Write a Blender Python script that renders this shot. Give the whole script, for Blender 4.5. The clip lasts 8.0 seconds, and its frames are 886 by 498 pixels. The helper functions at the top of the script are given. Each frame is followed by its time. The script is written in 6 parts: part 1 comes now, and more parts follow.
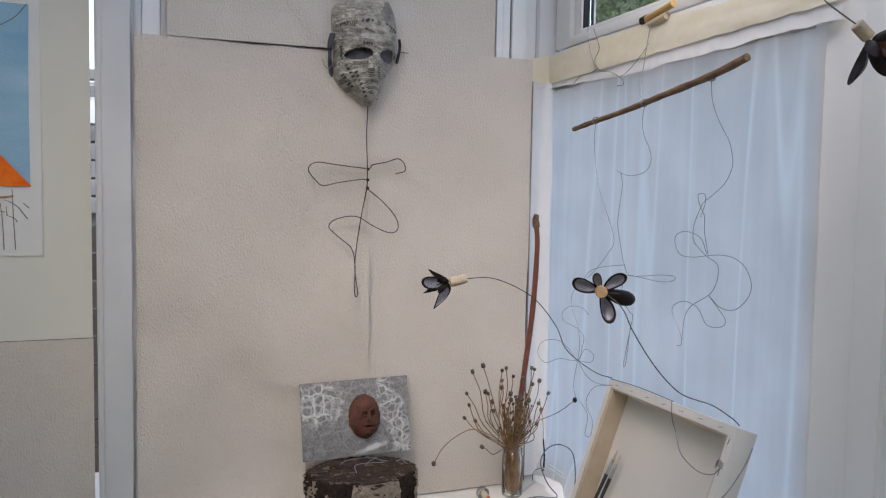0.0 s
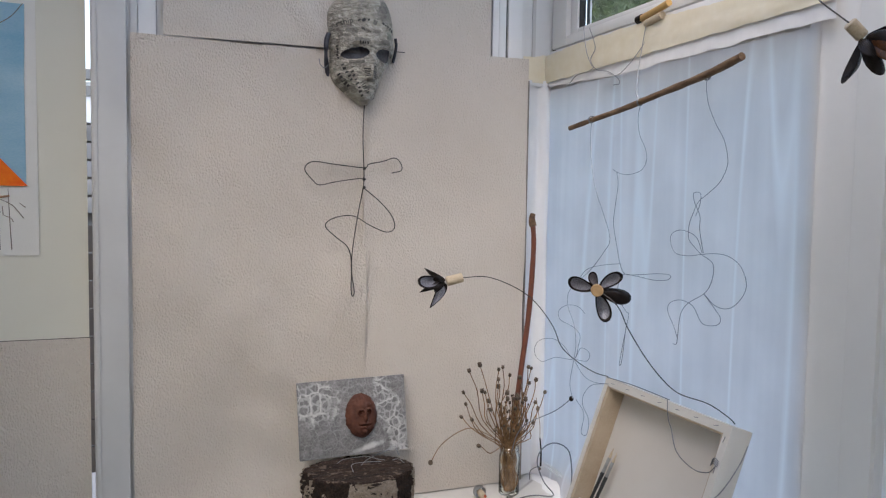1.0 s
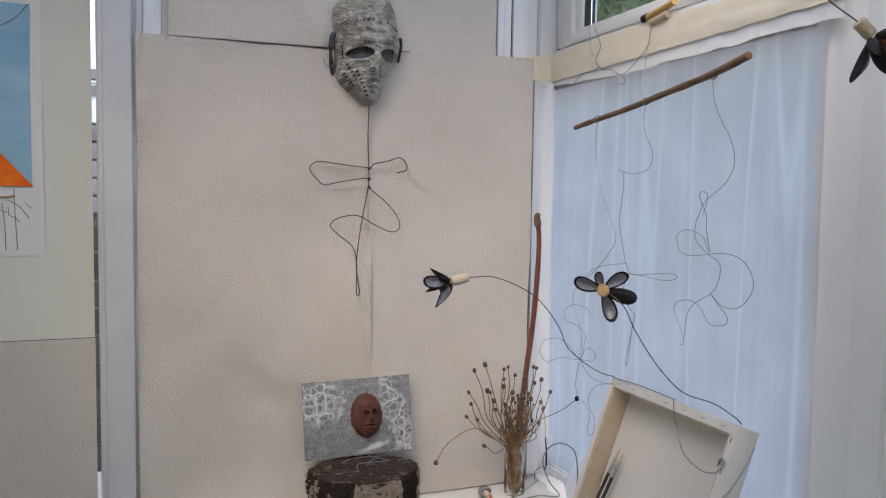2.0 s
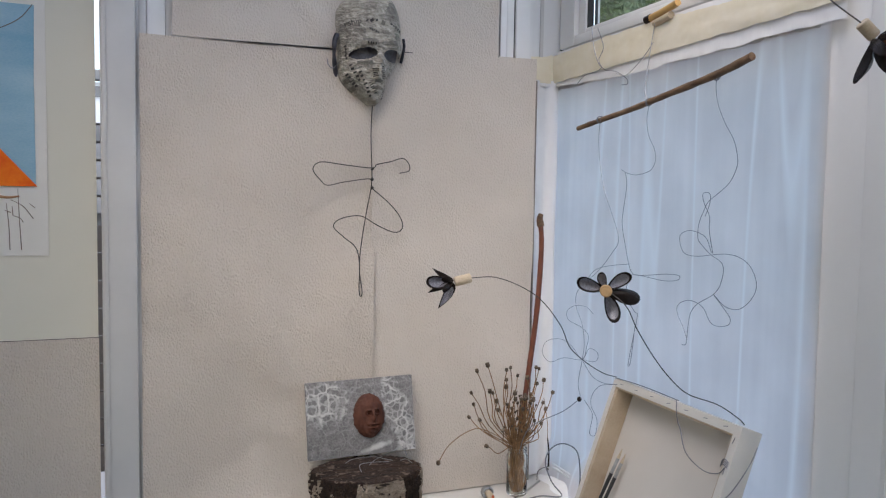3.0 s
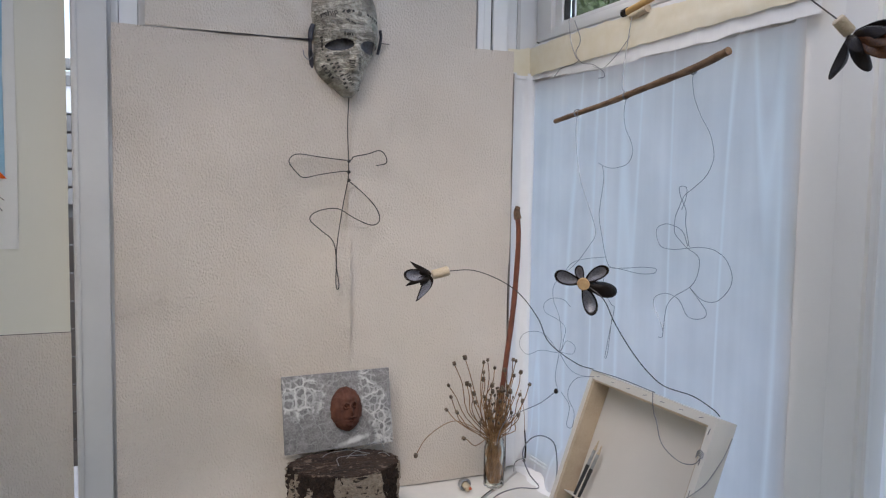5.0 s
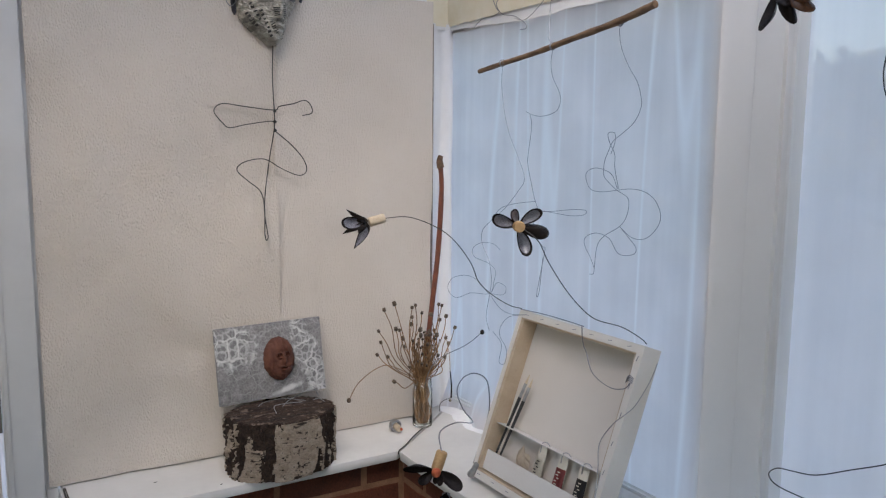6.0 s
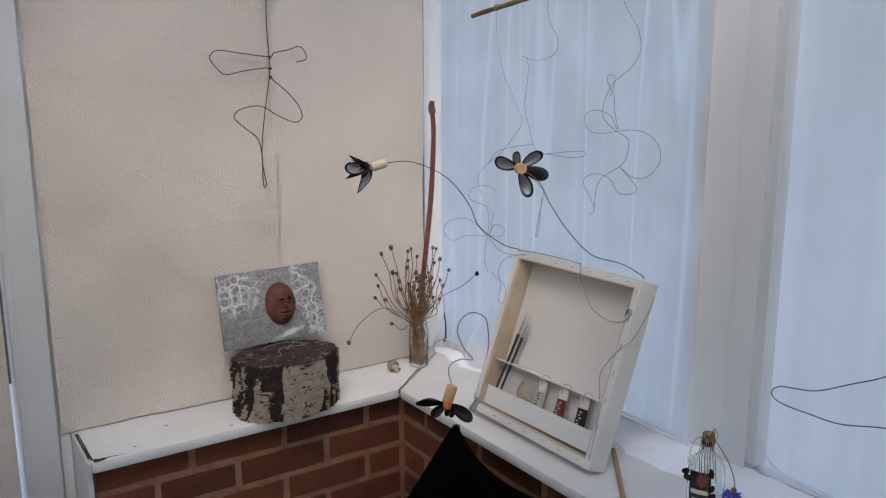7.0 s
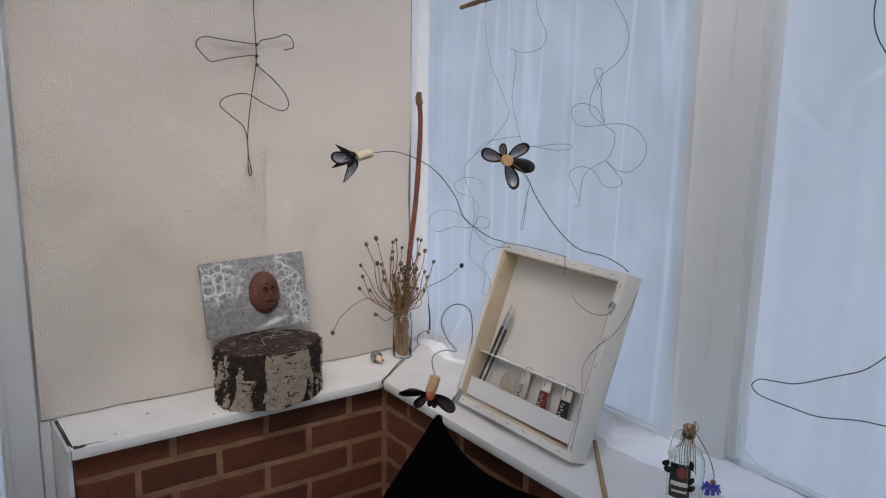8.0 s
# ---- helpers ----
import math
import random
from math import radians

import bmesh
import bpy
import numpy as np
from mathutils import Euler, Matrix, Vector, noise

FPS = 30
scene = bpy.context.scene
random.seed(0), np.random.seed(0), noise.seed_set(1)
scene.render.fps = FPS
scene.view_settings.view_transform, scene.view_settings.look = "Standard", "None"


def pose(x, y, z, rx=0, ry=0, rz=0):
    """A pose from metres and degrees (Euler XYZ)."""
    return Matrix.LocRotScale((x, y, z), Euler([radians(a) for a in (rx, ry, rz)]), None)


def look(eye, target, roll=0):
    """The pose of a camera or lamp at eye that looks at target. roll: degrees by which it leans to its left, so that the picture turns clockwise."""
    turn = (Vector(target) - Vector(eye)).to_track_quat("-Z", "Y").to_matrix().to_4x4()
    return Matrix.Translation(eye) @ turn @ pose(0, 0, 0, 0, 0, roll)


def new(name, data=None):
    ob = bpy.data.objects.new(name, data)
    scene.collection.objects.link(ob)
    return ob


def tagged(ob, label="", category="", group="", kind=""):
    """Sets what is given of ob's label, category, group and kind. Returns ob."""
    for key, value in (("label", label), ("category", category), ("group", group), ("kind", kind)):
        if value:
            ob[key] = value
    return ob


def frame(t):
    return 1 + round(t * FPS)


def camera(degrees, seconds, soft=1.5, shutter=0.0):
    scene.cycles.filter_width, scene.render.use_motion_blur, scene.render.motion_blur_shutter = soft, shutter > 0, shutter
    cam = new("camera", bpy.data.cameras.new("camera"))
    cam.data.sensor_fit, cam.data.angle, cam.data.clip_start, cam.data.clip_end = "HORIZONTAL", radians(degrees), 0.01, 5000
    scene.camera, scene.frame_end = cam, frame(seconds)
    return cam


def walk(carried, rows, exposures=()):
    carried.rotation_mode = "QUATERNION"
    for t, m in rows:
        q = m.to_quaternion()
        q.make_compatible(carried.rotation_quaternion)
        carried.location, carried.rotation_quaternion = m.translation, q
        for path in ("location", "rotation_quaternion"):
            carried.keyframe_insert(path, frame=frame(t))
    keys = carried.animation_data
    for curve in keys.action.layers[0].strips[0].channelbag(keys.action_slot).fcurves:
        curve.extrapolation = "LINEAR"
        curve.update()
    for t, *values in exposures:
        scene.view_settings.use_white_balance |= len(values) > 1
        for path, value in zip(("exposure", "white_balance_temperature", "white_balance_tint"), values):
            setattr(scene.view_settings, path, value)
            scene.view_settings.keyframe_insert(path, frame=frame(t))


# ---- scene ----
cam = camera(58.47, 8.0, soft=1.2)
# seconds, x, y, z, yaw, pitch, roll
ROWS = [
    (0, -0.0, 0.0, 1.3715, -21.11, -3.7, -0.96),
    (0.5, -0.0005, -0.0039, 1.3718, -21.24, -3.6, -0.91),
    (1, 0.0027, -0.0033, 1.3707, -21.26, -3.73, -0.89),
    (1.5, 0.0023, 0.0005, 1.3721, -21.09, -3.8, -0.8),
    (3, -0.0033, -0.0008, 1.3714, -20.88, -3.74, -0.88),
    (3.5, -0.0039, -0.0047, 1.3733, -21.01, -3.67, -0.91),
    (4, -0.0035, -0.0033, 1.3766, -21.19, -3.68, -0.93),
    (5.3, -0.012, 0.0072, 1.3738, -24.5, -5.01, -0.99),
    (5.5, -0.0315, 0.0083, 1.3671, -26.42, -5.61, -1.05),
    (6, -0.1334, 0.0135, 1.3581, -31.38, -7.42, -0.51),
    (6.5, -0.2034, 0.0124, 1.3601, -33.58, -8.19, -0.17),
    (7, -0.2351, 0.0219, 1.3501, -34.38, -11.06, 0.12),
    (7.5, -0.2407, 0.0231, 1.3331, -34.75, -11.99, -0.44),
    (8, -0.2364, 0.021, 1.3425, -35.29, -11.45, -0.92),
]
walk(cam, [(t, pose(x, y, z, 90 + pitch, roll, yaw)) for t, x, y, z, yaw, pitch, roll in ROWS],
     exposures=((0.0, 1.08, 6650, 13), (8.0, 1.08, 6600, 13)))

# ---- light ----
world = bpy.data.worlds.new("sky")
scene.world = world
world.use_nodes = True
wn = world.node_tree
sky = wn.nodes.new("ShaderNodeTexSky")
sky.sky_type, sky.sun_disc = "NISHITA", False
sky.sun_elevation, sky.sun_rotation = radians(52), radians(215)
sky.dust_density, sky.air_density = 1.4, 1.3
sky.ozone_density = 1.6
wn.links.new(sky.outputs[0], wn.nodes["Background"].inputs[0])
wn.nodes["Background"].inputs[1].default_value = 0.205

sun = new("sun", bpy.data.lights.new("sun", "SUN"))
sun.data.energy, sun.data.angle, sun.data.color = 0.6, radians(30), (1.0, 0.95, 0.88)
sun.matrix_world = look((-3.4, -4.9, 7.6), (0, 0, 0))


def fill_lamp(name, eye, target, sx, sy, watts, colour):
    lamp = new(name, bpy.data.lights.new(name, "AREA"))
    lamp.data.shape, lamp.data.size, lamp.data.size_y = "RECTANGLE", sx, sy
    lamp.data.energy, lamp.data.color = watts, colour
    lamp.matrix_world = look(eye, target)
    return lamp


# Fill lamps added out of view, set in the openings to brighten the room.
fill_lamp("fill_south", (-0.5, -2.32, 1.5), (-0.5, 0, 1.5), 1.3, 1.2, 0.30, (1.0, 0.80, 0.62))
fill_lamp("fill_roof", (0.15, 0.75, 2.46), (0.15, 0.75, 0), 1.7, 0.9, 0.5, (1.0, 0.80, 0.62))
fill_lamp("fill_west", (-2.32, 0.0, 1.5), (0, 0.0, 1.5), 1.5, 1.2, 0.8, (1.0, 0.84, 0.68))


# ---- materials ----
def mat(name, a, b=None, scale=12.0, rough=0.6, metal=0.0, bump=0.15, bscale=180.0, fine=0.25, stretch=(1, 1, 1), rand=0.0, spec=0.4, dist=0.004):
    """Two colours mixed by a broad and a fine noise, with a fine relief."""
    m = bpy.data.materials.new(name)
    m.use_nodes = True
    t = m.node_tree
    n, l = t.nodes, t.links
    p = n["Principled BSDF"]
    b = b or tuple(v * 0.85 for v in a)
    co = n.new("ShaderNodeTexCoord")
    mp = n.new("ShaderNodeMapping")
    mp.inputs["Scale"].default_value = stretch
    l.new(co.outputs["Object"], mp.inputs["Vector"])
    big, small = n.new("ShaderNodeTexNoise"), n.new("ShaderNodeTexNoise")
    big.inputs["Scale"].default_value, big.inputs["Detail"].default_value = scale, 4
    small.inputs["Scale"].default_value, small.inputs["Detail"].default_value = bscale, 3
    for q in (big, small):
        l.new(mp.outputs[0], q.inputs["Vector"])
    mixf = n.new("ShaderNodeMix")
    mixf.inputs[0].default_value = fine
    l.new(big.outputs["Fac"], mixf.inputs[2])
    l.new(small.outputs["Fac"], mixf.inputs[3])
    ramp = n.new("ShaderNodeValToRGB")
    ramp.color_ramp.elements[0].position, ramp.color_ramp.elements[1].position = 0.33, 0.67
    ramp.color_ramp.elements[0].color, ramp.color_ramp.elements[1].color = (*a, 1), (*b, 1)
    l.new(mixf.outputs[0], ramp.inputs[0])
    out = ramp.outputs[0]
    if rand:
        oi, hs, mr = n.new("ShaderNodeObjectInfo"), n.new("ShaderNodeHueSaturation"), n.new("ShaderNodeMapRange")
        mr.inputs[3].default_value, mr.inputs[4].default_value = 1 - rand, 1 + rand
        l.new(oi.outputs["Random"], mr.inputs[0])
        l.new(mr.outputs[0], hs.inputs["Value"])
        l.new(out, hs.inputs["Color"])
        out = hs.outputs[0]
    l.new(out, p.inputs["Base Color"])
    p.inputs["Roughness"].default_value, p.inputs["Metallic"].default_value = rough, metal
    p.inputs["Specular IOR Level"].default_value = spec
    if bump:
        bp = n.new("ShaderNodeBump")
        bp.inputs["Strength"].default_value, bp.inputs["Distance"].default_value = bump, dist
        l.new(small.outputs["Fac"], bp.inputs["Height"])
        l.new(bp.outputs[0], p.inputs["Normal"])
    return m


def embossed_paper(name, a, b, relief):
    """Heavy embossed lining paper: small slanted hammered cells over a plain stock."""
    m = mat(name, a, b, scale=3.0, rough=0.75, bump=0.0, bscale=60, fine=0.15, spec=0.25)
    n, l = m.node_tree.nodes, m.node_tree.links
    co, mp, cells, wave, add, bp = n.new("ShaderNodeTexCoord"), n.new("ShaderNodeMapping"), n.new("ShaderNodeTexVoronoi"), n.new("ShaderNodeTexNoise"), n.new("ShaderNodeMath"), n.new("ShaderNodeBump")
    mp.inputs["Scale"].default_value = (1.35, 0.3, 0.8)
    mp.inputs["Rotation"].default_value = (0, 0.75, 0)
    cells.feature = "SMOOTH_F1"
    cells.inputs["Scale"].default_value, cells.inputs["Smoothness"].default_value = 225, 0.5
    wave.inputs["Scale"].default_value, wave.inputs["Detail"].default_value = 320, 2
    add.operation = "ADD"
    bp.inputs["Strength"].default_value, bp.inputs["Distance"].default_value = 1.0, relief
    l.new(co.outputs["Object"], mp.inputs[0])
    l.new(mp.outputs[0], cells.inputs["Vector"])
    l.new(mp.outputs[0], wave.inputs["Vector"])
    l.new(cells.outputs["Distance"], add.inputs[0])
    l.new(wave.outputs["Fac"], add.inputs[1])
    l.new(add.outputs[0], bp.inputs["Height"])
    l.new(bp.outputs[0], n["Principled BSDF"].inputs["Normal"])
    return m


def cloth_sheet(name, colour, clear, streak=0.12, creases=0.0):
    """Thin cloth or film that lets diffuse daylight through; doubled cloth and fold light are painted as vertical
    streaks.
    """
    m = bpy.data.materials.new(name)
    m.use_nodes = True
    n, l = m.node_tree.nodes, m.node_tree.links
    n.remove(n["Principled BSDF"])
    co, mp, no, ramp = n.new("ShaderNodeTexCoord"), n.new("ShaderNodeMapping"), n.new("ShaderNodeTexNoise"), n.new("ShaderNodeValToRGB")
    mp.inputs["Scale"].default_value = (1, 1, 0.04)
    no.inputs["Scale"].default_value, no.inputs["Detail"].default_value = 20, 6
    e = ramp.color_ramp.elements
    e[0].position, e[1].position = 0.38, 0.63
    e[0].color = (*[v * (1 - streak) for v in colour], 1)
    e[1].color = (*colour, 1)
    tr, df, tp = n.new("ShaderNodeBsdfTranslucent"), n.new("ShaderNodeBsdfDiffuse"), n.new("ShaderNodeBsdfTransparent")
    m1, m2 = n.new("ShaderNodeMixShader"), n.new("ShaderNodeMixShader")
    m1.inputs[0].default_value, m2.inputs[0].default_value = 0.06, clear
    l.new(co.outputs["Object"], mp.inputs[0])
    l.new(mp.outputs[0], no.inputs["Vector"])
    # Broad blotches put the blurred outside and sky reflections into the colour.
    blot, half = n.new("ShaderNodeTexNoise"), n.new("ShaderNodeMix")
    blot.inputs["Scale"].default_value, blot.inputs["Detail"].default_value = 5.5, 4
    half.inputs[0].default_value = 0.55
    l.new(co.outputs["Object"], blot.inputs["Vector"])
    l.new(no.outputs["Fac"], half.inputs[2])
    l.new(blot.outputs["Fac"], half.inputs[3])
    l.new(half.outputs[0], ramp.inputs[0])
    # Thin pale lines paint the bright creases of the folds.
    line, sub, mag, thin, mx = n.new("ShaderNodeTexNoise"), n.new("ShaderNodeMath"), n.new("ShaderNodeMath"), n.new("ShaderNodeMapRange"), n.new("ShaderNodeMix")
    line.inputs["Scale"].default_value, line.inputs["Detail"].default_value = 7, 1
    sub.operation, sub.inputs[1].default_value, mag.operation, mx.data_type = "SUBTRACT", 0.5, "ABSOLUTE", "RGBA"
    thin.inputs[1].default_value, thin.inputs[2].default_value, thin.inputs[3].default_value, thin.inputs[4].default_value = 0.0, 0.02, creases, 0.0
    mx.inputs[7].default_value = (0.99, 0.99, 0.99, 1)
    l.new(mp.outputs[0], line.inputs["Vector"])
    l.new(line.outputs["Fac"], sub.inputs[0])
    l.new(sub.outputs[0], mag.inputs[0])
    l.new(mag.outputs[0], thin.inputs[0])
    l.new(thin.outputs[0], mx.inputs[0])
    l.new(ramp.outputs[0], mx.inputs[6])
    for s in (tr, df):
        l.new(mx.outputs[2], s.inputs["Color"])
    l.new(tr.outputs[0], m1.inputs[1])
    l.new(df.outputs[0], m1.inputs[2])
    l.new(m1.outputs[0], m2.inputs[1])
    l.new(tp.outputs[0], m2.inputs[2])
    l.new(m2.outputs[0], n["Material Output"].inputs[0])
    return m


def glass(name, rough=0.0, colour=(1, 1, 1)):
    m = bpy.data.materials.new(name)
    m.use_nodes = True
    p = m.node_tree.nodes["Principled BSDF"]
    p.inputs["Base Color"].default_value = (*colour, 1)
    p.inputs["Transmission Weight"].default_value, p.inputs["Roughness"].default_value, p.inputs["IOR"].default_value = 1.0, rough, 1.45
    return m


def veined(name):
    """Grey marble: mottled stock, a net of white veins round dark cells in a corner and along one side, a pale smear below."""
    m = mat(name, (0.11, 0.105, 0.104), (0.275, 0.262, 0.257), scale=60, rough=0.42, bump=0.05, bscale=210, fine=0.5)
    n, l = m.node_tree.nodes, m.node_tree.links
    co, warp, bent = n.new("ShaderNodeTexCoord"), n.new("ShaderNodeTexNoise"), n.new("ShaderNodeMix")
    bent.data_type = "RGBA"
    bent.inputs[0].default_value = 0.017
    warp.inputs["Scale"].default_value, warp.inputs["Detail"].default_value = 55, 5
    l.new(co.outputs["Object"], warp.inputs["Vector"])
    l.new(co.outputs["Object"], bent.inputs[6])
    l.new(warp.outputs["Color"], bent.inputs[7])
    p = n["Principled BSDF"]
    colour = p.inputs["Base Color"].links[0].from_socket

    def math_node(kind, a, b):
        q = n.new("ShaderNodeMath")
        q.operation = kind
        for k, v in enumerate((a, b)):
            if isinstance(v, (int, float)):
                q.inputs[k].default_value = v
            else:
                l.new(v, q.inputs[k])
        return q.outputs[0]

    def patch(cx, cz, turn, rx, rz, soft):
        """One inside a turned oval, fading raggedly at its edge."""
        mp, ln, no, rg = n.new("ShaderNodeMapping"), n.new("ShaderNodeVectorMath"), n.new("ShaderNodeTexNoise"), n.new("ShaderNodeMapRange")
        mp.vector_type = "TEXTURE"
        mp.inputs["Location"].default_value = (cx, 0, cz)
        mp.inputs["Rotation"].default_value = (0, radians(turn), 0)
        mp.inputs["Scale"].default_value = (rx, 1, rz)
        ln.operation = "LENGTH"
        no.inputs["Scale"].default_value, no.inputs["Detail"].default_value = 55, 4
        rg.inputs[1].default_value, rg.inputs[2].default_value, rg.inputs[3].default_value, rg.inputs[4].default_value = 1 - soft, 1 + soft, 1, 0
        l.new(co.outputs["Object"], mp.inputs[0])
        l.new(mp.outputs[0], ln.inputs[0])
        l.new(co.outputs["Object"], no.inputs["Vector"])
        l.new(math_node("ADD", ln.outputs["Value"], math_node("MULTIPLY", math_node("SUBTRACT", no.outputs["Fac"], 0.5), 2.2)), rg.inputs[0])
        return rg.outputs[0]

    def lay_over(fac, tone):
        nonlocal colour
        mx = n.new("ShaderNodeMix")
        mx.data_type = "RGBA"
        l.new(fac, mx.inputs[0])
        l.new(colour, mx.inputs[6])
        mx.inputs[7].default_value = (*tone, 1)
        colour = mx.outputs[2]

    def net(scale, thin, thick):
        vo, rg = n.new("ShaderNodeTexVoronoi"), n.new("ShaderNodeMapRange")
        vo.feature = "DISTANCE_TO_EDGE"
        vo.inputs["Scale"].default_value = scale
        rg.inputs[1].default_value, rg.inputs[2].default_value, rg.inputs[3].default_value, rg.inputs[4].default_value = thin, thick, 1, 0
        l.new(bent.outputs[2], vo.inputs["Vector"])
        l.new(vo.outputs["Distance"], rg.inputs[0])
        return rg.outputs[0]
    corner, side = patch(-0.098, 0.135, 0, 0.058, 0.048, 0.25), patch(0.098, 0.085, -18, 0.026, 0.115, 0.3)
    smear = patch(0.035, 0.016, -14, 0.032, 0.006, 0.5)
    both = math_node("MAXIMUM", corner, side)
    lay_over(math_node("MULTIPLY", both, 0.6), (0.15, 0.145, 0.145))
    lay_over(math_node("MULTIPLY", both, math_node("MULTIPLY", net(58, 0.05, 0.16), 0.6)), (0.54, 0.53, 0.51))
    lay_over(math_node("MULTIPLY", both, math_node("MULTIPLY", net(26, 0.02, 0.07), 0.8)), (0.62, 0.61, 0.59))
    lay_over(math_node("MULTIPLY", net(22, 0.005, 0.03), 0.22), (0.55, 0.54, 0.53))
    lay_over(math_node("MULTIPLY", patch(0.02, 0.10, 0, 0.16, 0.10, 0.6), math_node("MULTIPLY", net(75, 0.03, 0.12), 0.2)), (0.55, 0.54, 0.53))
    lay_over(math_node("MULTIPLY", smear, 0.85), (0.68, 0.67, 0.65))
    l.new(colour, p.inputs["Base Color"])
    return m


def newsprint(name):
    """Glued scraps of newspaper: each scrap has its own tone and its own direction of small printed rows; some are dark or greenish."""
    m = mat(name, (0.60, 0.565, 0.485), (0.20, 0.18, 0.145), scale=60, rough=0.5, bump=1.0, bscale=110, fine=0.45, dist=0.009, stretch=(0.7, 1, 1.5))
    n, l = m.node_tree.nodes, m.node_tree.links
    p = n["Principled BSDF"]
    colour = p.inputs["Base Color"].links[0].from_socket
    co, warp, bent, vo, sep = n.new("ShaderNodeTexCoord"), n.new("ShaderNodeTexNoise"), n.new("ShaderNodeMix"), n.new("ShaderNodeTexVoronoi"), n.new("ShaderNodeSeparateColor")
    bent.data_type = "RGBA"
    bent.inputs[0].default_value = 0.03
    warp.inputs["Scale"].default_value, warp.inputs["Detail"].default_value, vo.inputs["Scale"].default_value = 45, 4, 34
    l.new(co.outputs["Object"], warp.inputs["Vector"])
    l.new(co.outputs["Object"], bent.inputs[6])
    l.new(warp.outputs["Color"], bent.inputs[7])
    l.new(bent.outputs[2], vo.inputs["Vector"])
    l.new(vo.outputs["Color"], sep.inputs[0])

    def ramp(source, a, b, lo, hi):
        q = n.new("ShaderNodeMapRange")
        q.inputs[1].default_value, q.inputs[2].default_value, q.inputs[3].default_value, q.inputs[4].default_value = a, b, lo, hi
        l.new(source, q.inputs[0])
        return q.outputs[0]

    def times(a, b):
        q = n.new("ShaderNodeMath")
        q.operation = "MULTIPLY"
        l.new(a, q.inputs[0])
        l.new(b, q.inputs[1])
        return q.outputs[0]

    def lay_over(fac, tone):
        nonlocal colour
        mx = n.new("ShaderNodeMix")
        mx.data_type = "RGBA"
        l.new(fac, mx.inputs[0])
        l.new(colour, mx.inputs[6])
        mx.inputs[7].default_value = (*tone, 1)
        colour = mx.outputs[2]
    lay_over(ramp(sep.outputs[1], 0.55, 1.0, 0.0, 0.4), (0.17, 0.16, 0.14))
    rot, swap, br, grain = n.new("ShaderNodeVectorRotate"), n.new("ShaderNodeMapping"), n.new("ShaderNodeTexBrick"), n.new("ShaderNodeTexNoise")
    rot.rotation_type = "Y_AXIS"
    swap.inputs["Rotation"].default_value = (radians(90), 0, 0)
    br.inputs["Scale"].default_value, br.inputs["Brick Width"].default_value, br.inputs["Row Height"].default_value = 150, 1.3, 0.55
    br.inputs["Mortar Size"].default_value, br.inputs["Mortar Smooth"].default_value = 0.13, 0.3
    br.inputs["Color1"].default_value, br.inputs["Color2"].default_value, br.inputs["Mortar"].default_value = (1, 1, 1, 1), (0.35, 0.35, 0.35, 1), (0, 0, 0, 1)
    grain.inputs["Scale"].default_value, grain.inputs["Detail"].default_value = 260, 2
    l.new(ramp(sep.outputs[0], 0, 1, -1.2, 1.2), rot.inputs["Angle"])
    l.new(co.outputs["Object"], rot.inputs["Vector"])
    l.new(rot.outputs[0], swap.inputs[0])
    l.new(swap.outputs[0], br.inputs["Vector"])
    l.new(co.outputs["Object"], grain.inputs["Vector"])
    words = times(times(br.outputs["Color"], ramp(grain.outputs["Fac"], 0.42, 0.56, 0.0, 1.0)), ramp(sep.outputs[2], 0.3, 0.45, 0.0, 0.5))
    lay_over(words, (0.05, 0.05, 0.048))
    lay_over(ramp(sep.outputs[2], 0.80, 0.92, 0.0, 0.45), (0.10, 0.095, 0.085))
    lay_over(ramp(sep.outputs[0], 0.93, 0.96, 0.0, 0.3), (0.13, 0.20, 0.15))
    l.new(colour, p.inputs["Base Color"])
    return m


WHITE = mat("white_upvc", (0.78, 0.78, 0.77), (0.72, 0.72, 0.71), scale=4, rough=0.35, bump=0.03, bscale=90, fine=0.1)
# Darker copy of the white plastic: shade put into the colour of dimmer parts.
SHADED_WHITE = mat("shaded_upvc", (0.60, 0.59, 0.57), (0.53, 0.52, 0.505), scale=5, rough=0.4, bump=0.03, bscale=90, fine=0.1)
SEAL = mat("rubber_seal", (0.03, 0.03, 0.03), rough=0.7)
# Dark floor and tan plaster are for unseen surfaces, toned to cut bounced light.
FLOOR = mat("dark_floor", (0.05, 0.04, 0.032), (0.035, 0.027, 0.022), scale=5)
PLASTER = mat("tan_plaster", (0.38, 0.32, 0.26), (0.33, 0.28, 0.225), scale=3)
SILL = mat("sill_paint", (0.715, 0.70, 0.665), (0.62, 0.605, 0.57), scale=7, rough=0.38, bump=0.05, bscale=60, fine=0.2)
PAPER = embossed_paper("embossed_paper", (0.655, 0.585, 0.51), (0.60, 0.53, 0.455), 0.0022)
PAPER2 = embossed_paper("embossed_paper_rolled", (0.655, 0.59, 0.52), (0.60, 0.535, 0.465), 0.0016)
CREAM = mat("cream_card", (0.68, 0.655, 0.56), (0.64, 0.615, 0.52), scale=3, rough=0.8, bump=0.04, bscale=300, fine=0.1)
ART = mat("watercolour_paper", (0.71, 0.69, 0.64), (0.67, 0.65, 0.60), scale=20, rough=0.85, bump=0.1, bscale=400)
WASH = mat("blue_wash", (0.37, 0.53, 0.61), (0.19, 0.38, 0.51), scale=7, rough=0.85, bump=0.08, bscale=300, fine=0.25, stretch=(0.6, 1, 1.8))
ORANGE = mat("orange_wash", (0.90, 0.21, 0.012), (0.78, 0.10, 0.006), scale=22, rough=0.85, bump=0.05)
